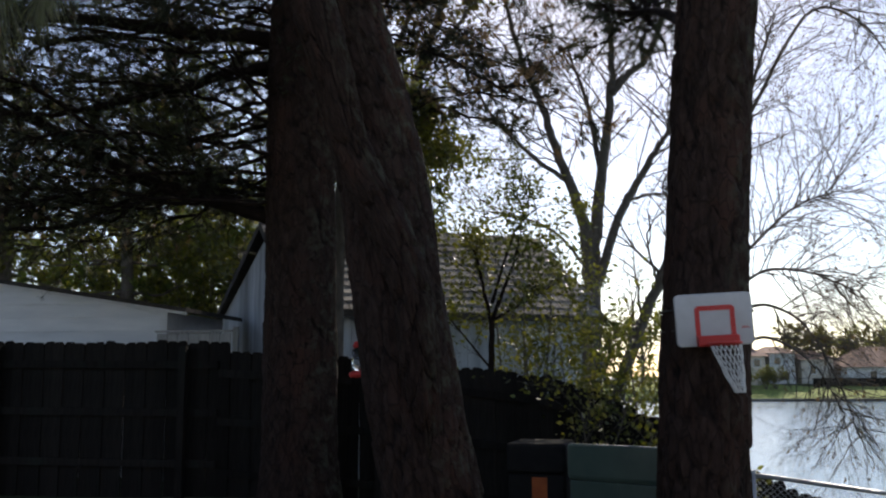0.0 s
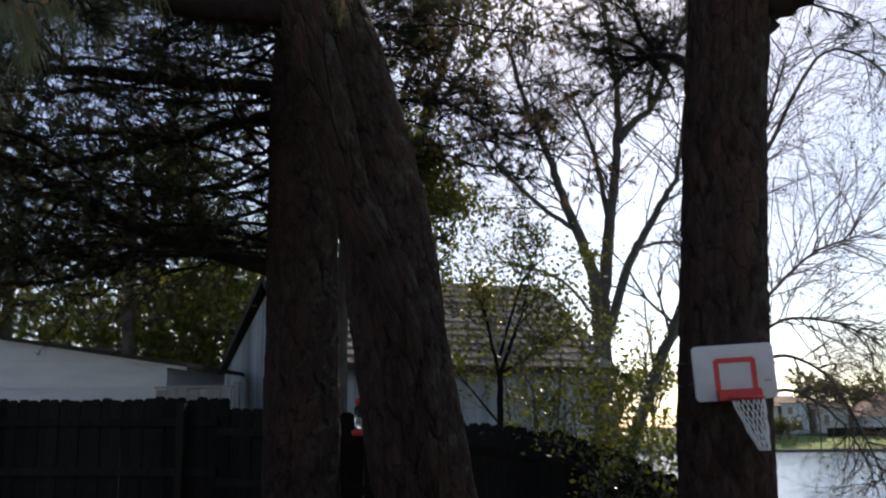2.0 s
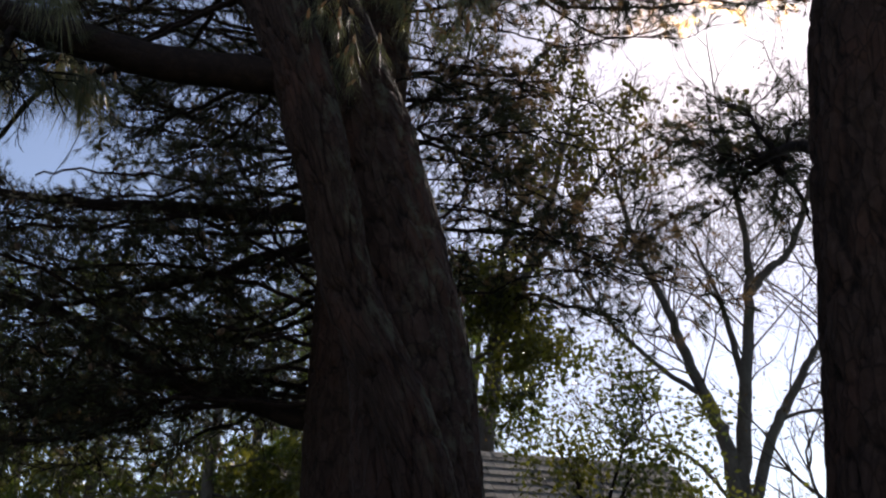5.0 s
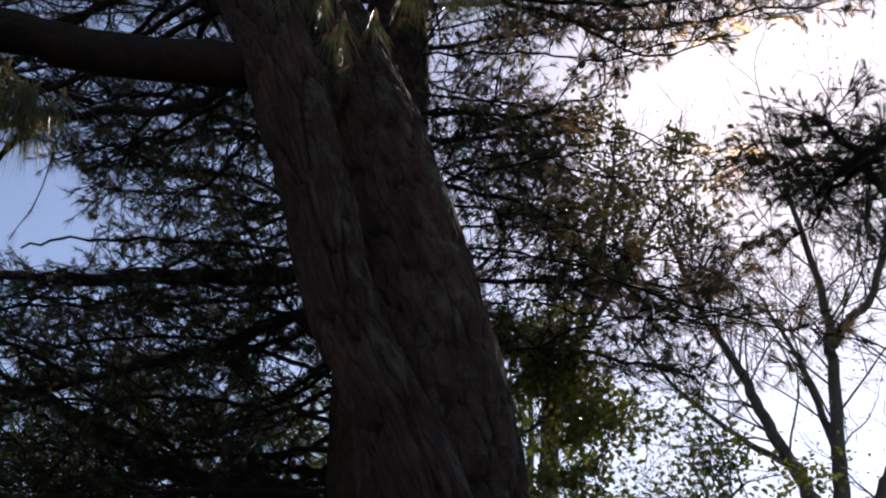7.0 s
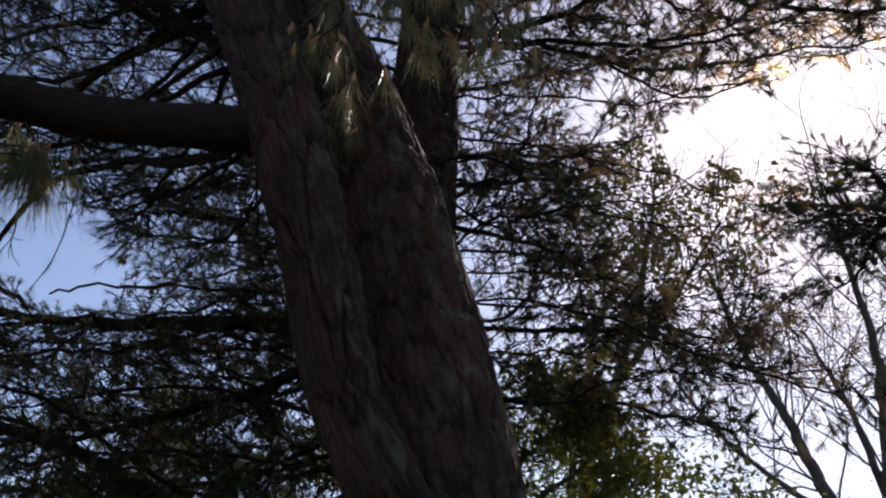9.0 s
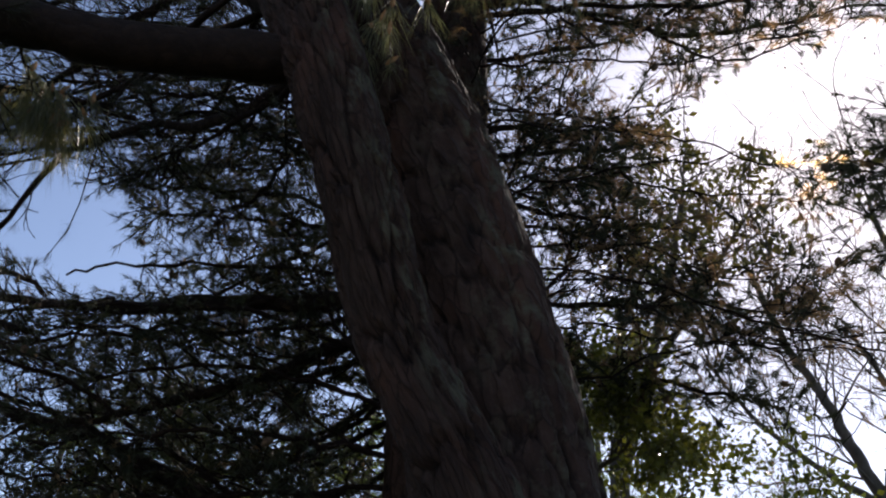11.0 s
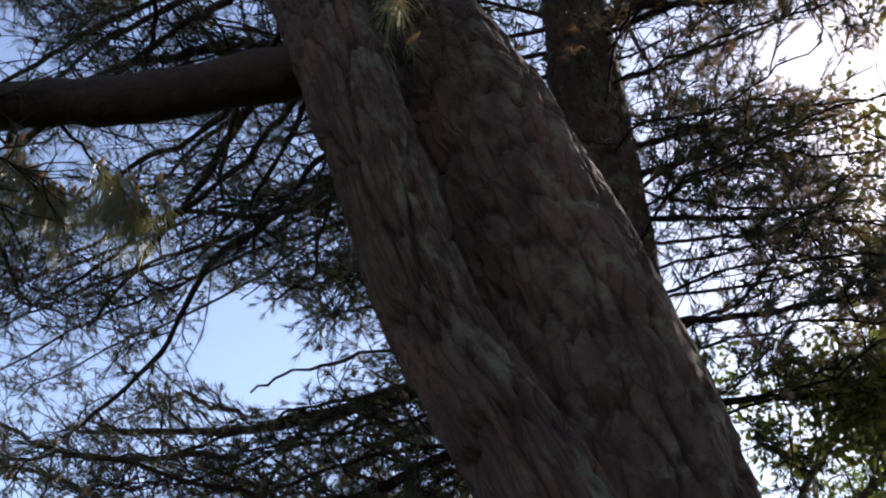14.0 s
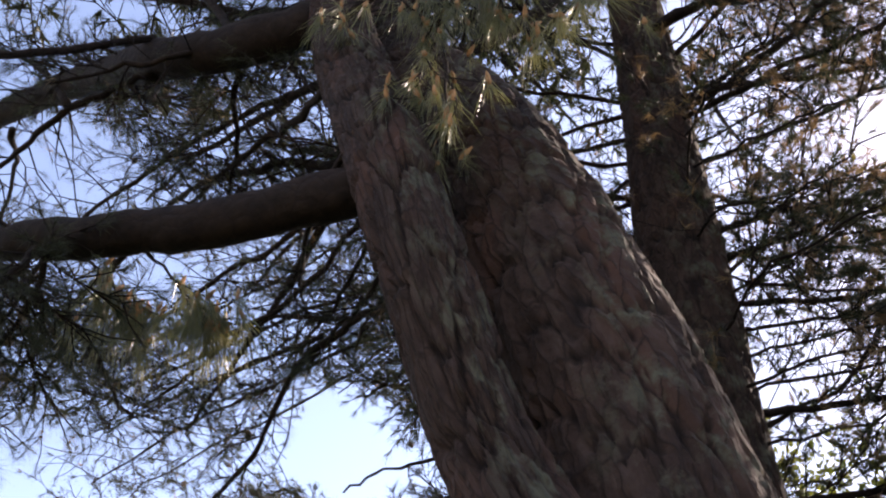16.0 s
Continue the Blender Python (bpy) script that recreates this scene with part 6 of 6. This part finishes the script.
for lowr in (-0.28, -0.85, -1.45):
    for (xa, za), (xb, zb) in zip(TOPS[:-1], TOPS[1:]):
        if xb - xa > 0.1:
            sh = Shape().add([(xx, yy, zz + lowr + h) for xx, zz in ((xa, za), (xb, zb)) for yy in (FY - 0.045, FY - 0.006) for h in (-0.045, 0.045)],
                             [(0, 1, 3, 2), (4, 6, 7, 5), (0, 4, 5, 1), (2, 3, 7, 6), (1, 5, 7, 3), (0, 2, 6, 4)])
            part("rail", sh, FENCE, fence)
for xp in (-8.4, -6.0, -3.6, -1.2, 1.2, 3.0):
    top = float(np.interp(xp, [p[0] for p in TOPS], [p[1] for p in TOPS]))
    part("post", Shape().box((xp, FY - 0.14, top - 2.6), (xp + 0.09, FY - 0.048, top - 0.06)), FENCE, fence)

# ---- far shore ----
def far_house(name, label, x0, x1, y0, wall, ridge_z, mat, roof, openings, chimney=None, base=0.5):
    house = thing(name, label, "house", "far shore houses")
    part("wall", Shape().box((x0, y0, base - 0.6), (x1, y0 + 9, wall)), mat, house)
    w = x1 - x0
    e = 0.5
    vs = [(x0 - e, y0 - e, wall), (x1 + e, y0 - e, wall), (x1 + e, y0 + 9 + e, wall), (x0 - e, y0 + 9 + e, wall), (x0 + w * 0.22, y0 + 4.5, ridge_z), (x1 - w * 0.22, y0 + 4.5, ridge_z)]
    part("roof", Shape().add(vs, [(0, 1, 5, 4), (1, 2, 5), (2, 3, 4, 5), (3, 0, 4), (0, 3, 2, 1)]), roof, house)
    for xa, xb, za, zb in openings:
        win = part("window", Shape().box((xa - 0.08, y0 - 0.06, za - 0.08), (xb + 0.08, y0 - 0.005, zb + 0.08)), TRIM, house)
        part("pane", Shape().box((xa, y0 - 0.075, za), (xb, y0 - 0.062, zb)), PANE, win)
    if chimney:
        part("chimney", Shape().box((chimney[0], y0 + 3, wall), (chimney[0] + 0.9, y0 + 3.9, chimney[1])), mat, house)
    return house


far_house("house", "tan stucco house with a brown roof across the lake", 14.5, 21.3, 92, 3.3, 4.7, STUCCO, TILE_ROOF, [(18.6, 19.4, 1.5, 2.6), (20.2, 20.8, 2.3, 3.0)], (19.9, 5.3))
far_house("house", "grey two-storey house with small windows across the lake", 21.9, 24.3, 93, 3.6, 4.4, STUCCO_GREY, TILE_ROOF, [(22.4, 22.9, 2.5, 3.2), (22.9, 23.7, 1.0, 1.7)])
far_house("house", "tan gabled house lit by the sun across the lake", 25.2, 28.2, 94, 3.0, 4.0, STUCCO, TILE_ROOF, [(26.0, 26.5, 1.6, 2.4)])
far_house("house", "low white house with a wide brown roof across the lake", 28.9, 42.0, 92, 2.2, 4.3, STUCCO_GREY, TILE_ROOF, [(31.0, 31.6, 0.7, 1.8), (34.0, 35.4, 1.0, 1.8)])
far_house("house", "brown-roofed house further along the far shore", 44.0, 58.0, 94, 2.6, 4.8, STUCCO, TILE_ROOF, [(47, 48.5, 1.0, 2.0), (52, 53.5, 1.0, 2.0)])
shore_fence = thing("shore_fence", "dark garden fence on the far bank", "fence")
for i in range(40):
    part("panel", Shape().box((25.4 + i * 0.62, 91.0, 0.2), (25.4 + i * 0.62 + 0.6, 91.06, 1.15 + 0.02 * (i % 3))), FENCE, shore_fence)
for k, (x, y, h, r) in enumerate([(26.6, 99, 7.0, 2.2), (30.5, 102, 5.8, 2.4), (34.5, 103, 6.2, 2.8), (39.0, 104, 6.6, 3.0), (9.5, 92, 8.0, 2.4), (6.0, 95, 7.0, 2.5), (20.0, 106, 5.8, 2.0), (46, 108, 7.5, 3.2), (1.0, 96, 7.5, 3)]):
    boughs = [([(x, y, 0.3), (x, y, h * 0.35), (x + 0.1, y, h * 0.6)], 0.25, 0.1, 1.0, 0)]
    for j in range(6):
        ang = j * 1.05 + k
        boughs.append(([(x, y, h * 0.3), (x + r * 0.5 * math.cos(ang), y + r * 0.5 * math.sin(ang), h * (0.5 + 0.05 * (j % 3))), (x + r * 0.75 * math.cos(ang), y + r * 0.75 * math.sin(ang), h * (0.68 + 0.08 * (j % 4)))], 0.1, 0.03, r * 0.55, 9))
    leafy_tree("shore_tree", "round green tree among the houses across the lake", "tree", None, boughs, 200 + k, LEAF if k % 3 else OAK_LEAF, 0.32, 1, 0.03, per=3, kids=4, group="far shore trees")
for k, (x, y) in enumerate([(20.6, 89), (21.6, 89.5), (18.3, 88.2)]):
    leafy_tree("shore_shrub", "dark rounded shrub on the far bank", "shrub", None,
               [([(x, y, 0.0), (x + dx * 0.5, y, 0.7), (x + dx, y, 1.3)], 0.05, 0.02, 0.6, 7) for dx in (-0.5, 0.0, 0.5)], 230 + k, LEAF, 0.16, 2, 0.02, per=1, kids=4, group="far shore shrubs")

# ---- unseen walls and roof, added to block sky light and bounce some back ----
tagged(part("shade_wall_south", Shape().box((-14, -4.6, -0.4), (14, -4.3, 3.2)), STUCCO_GREY), "plain unseen wall added behind the yard to block sky light", "wall", kind="structure")
tagged(part("shade_roof_south", Shape().box((-14.5, -8.5, 3.2), (14.5, -3.9, 3.4)), ROOF_DARK), "plain unseen roof slab added to block sky light", "roof", kind="structure")
tagged(part("wall_west", Shape().box((-14.3, -4.3, -0.4), (-14, 8.5, 2.4)), FENCE), "plain unseen wall added beside the yard to block sky light", "wall", kind="structure")
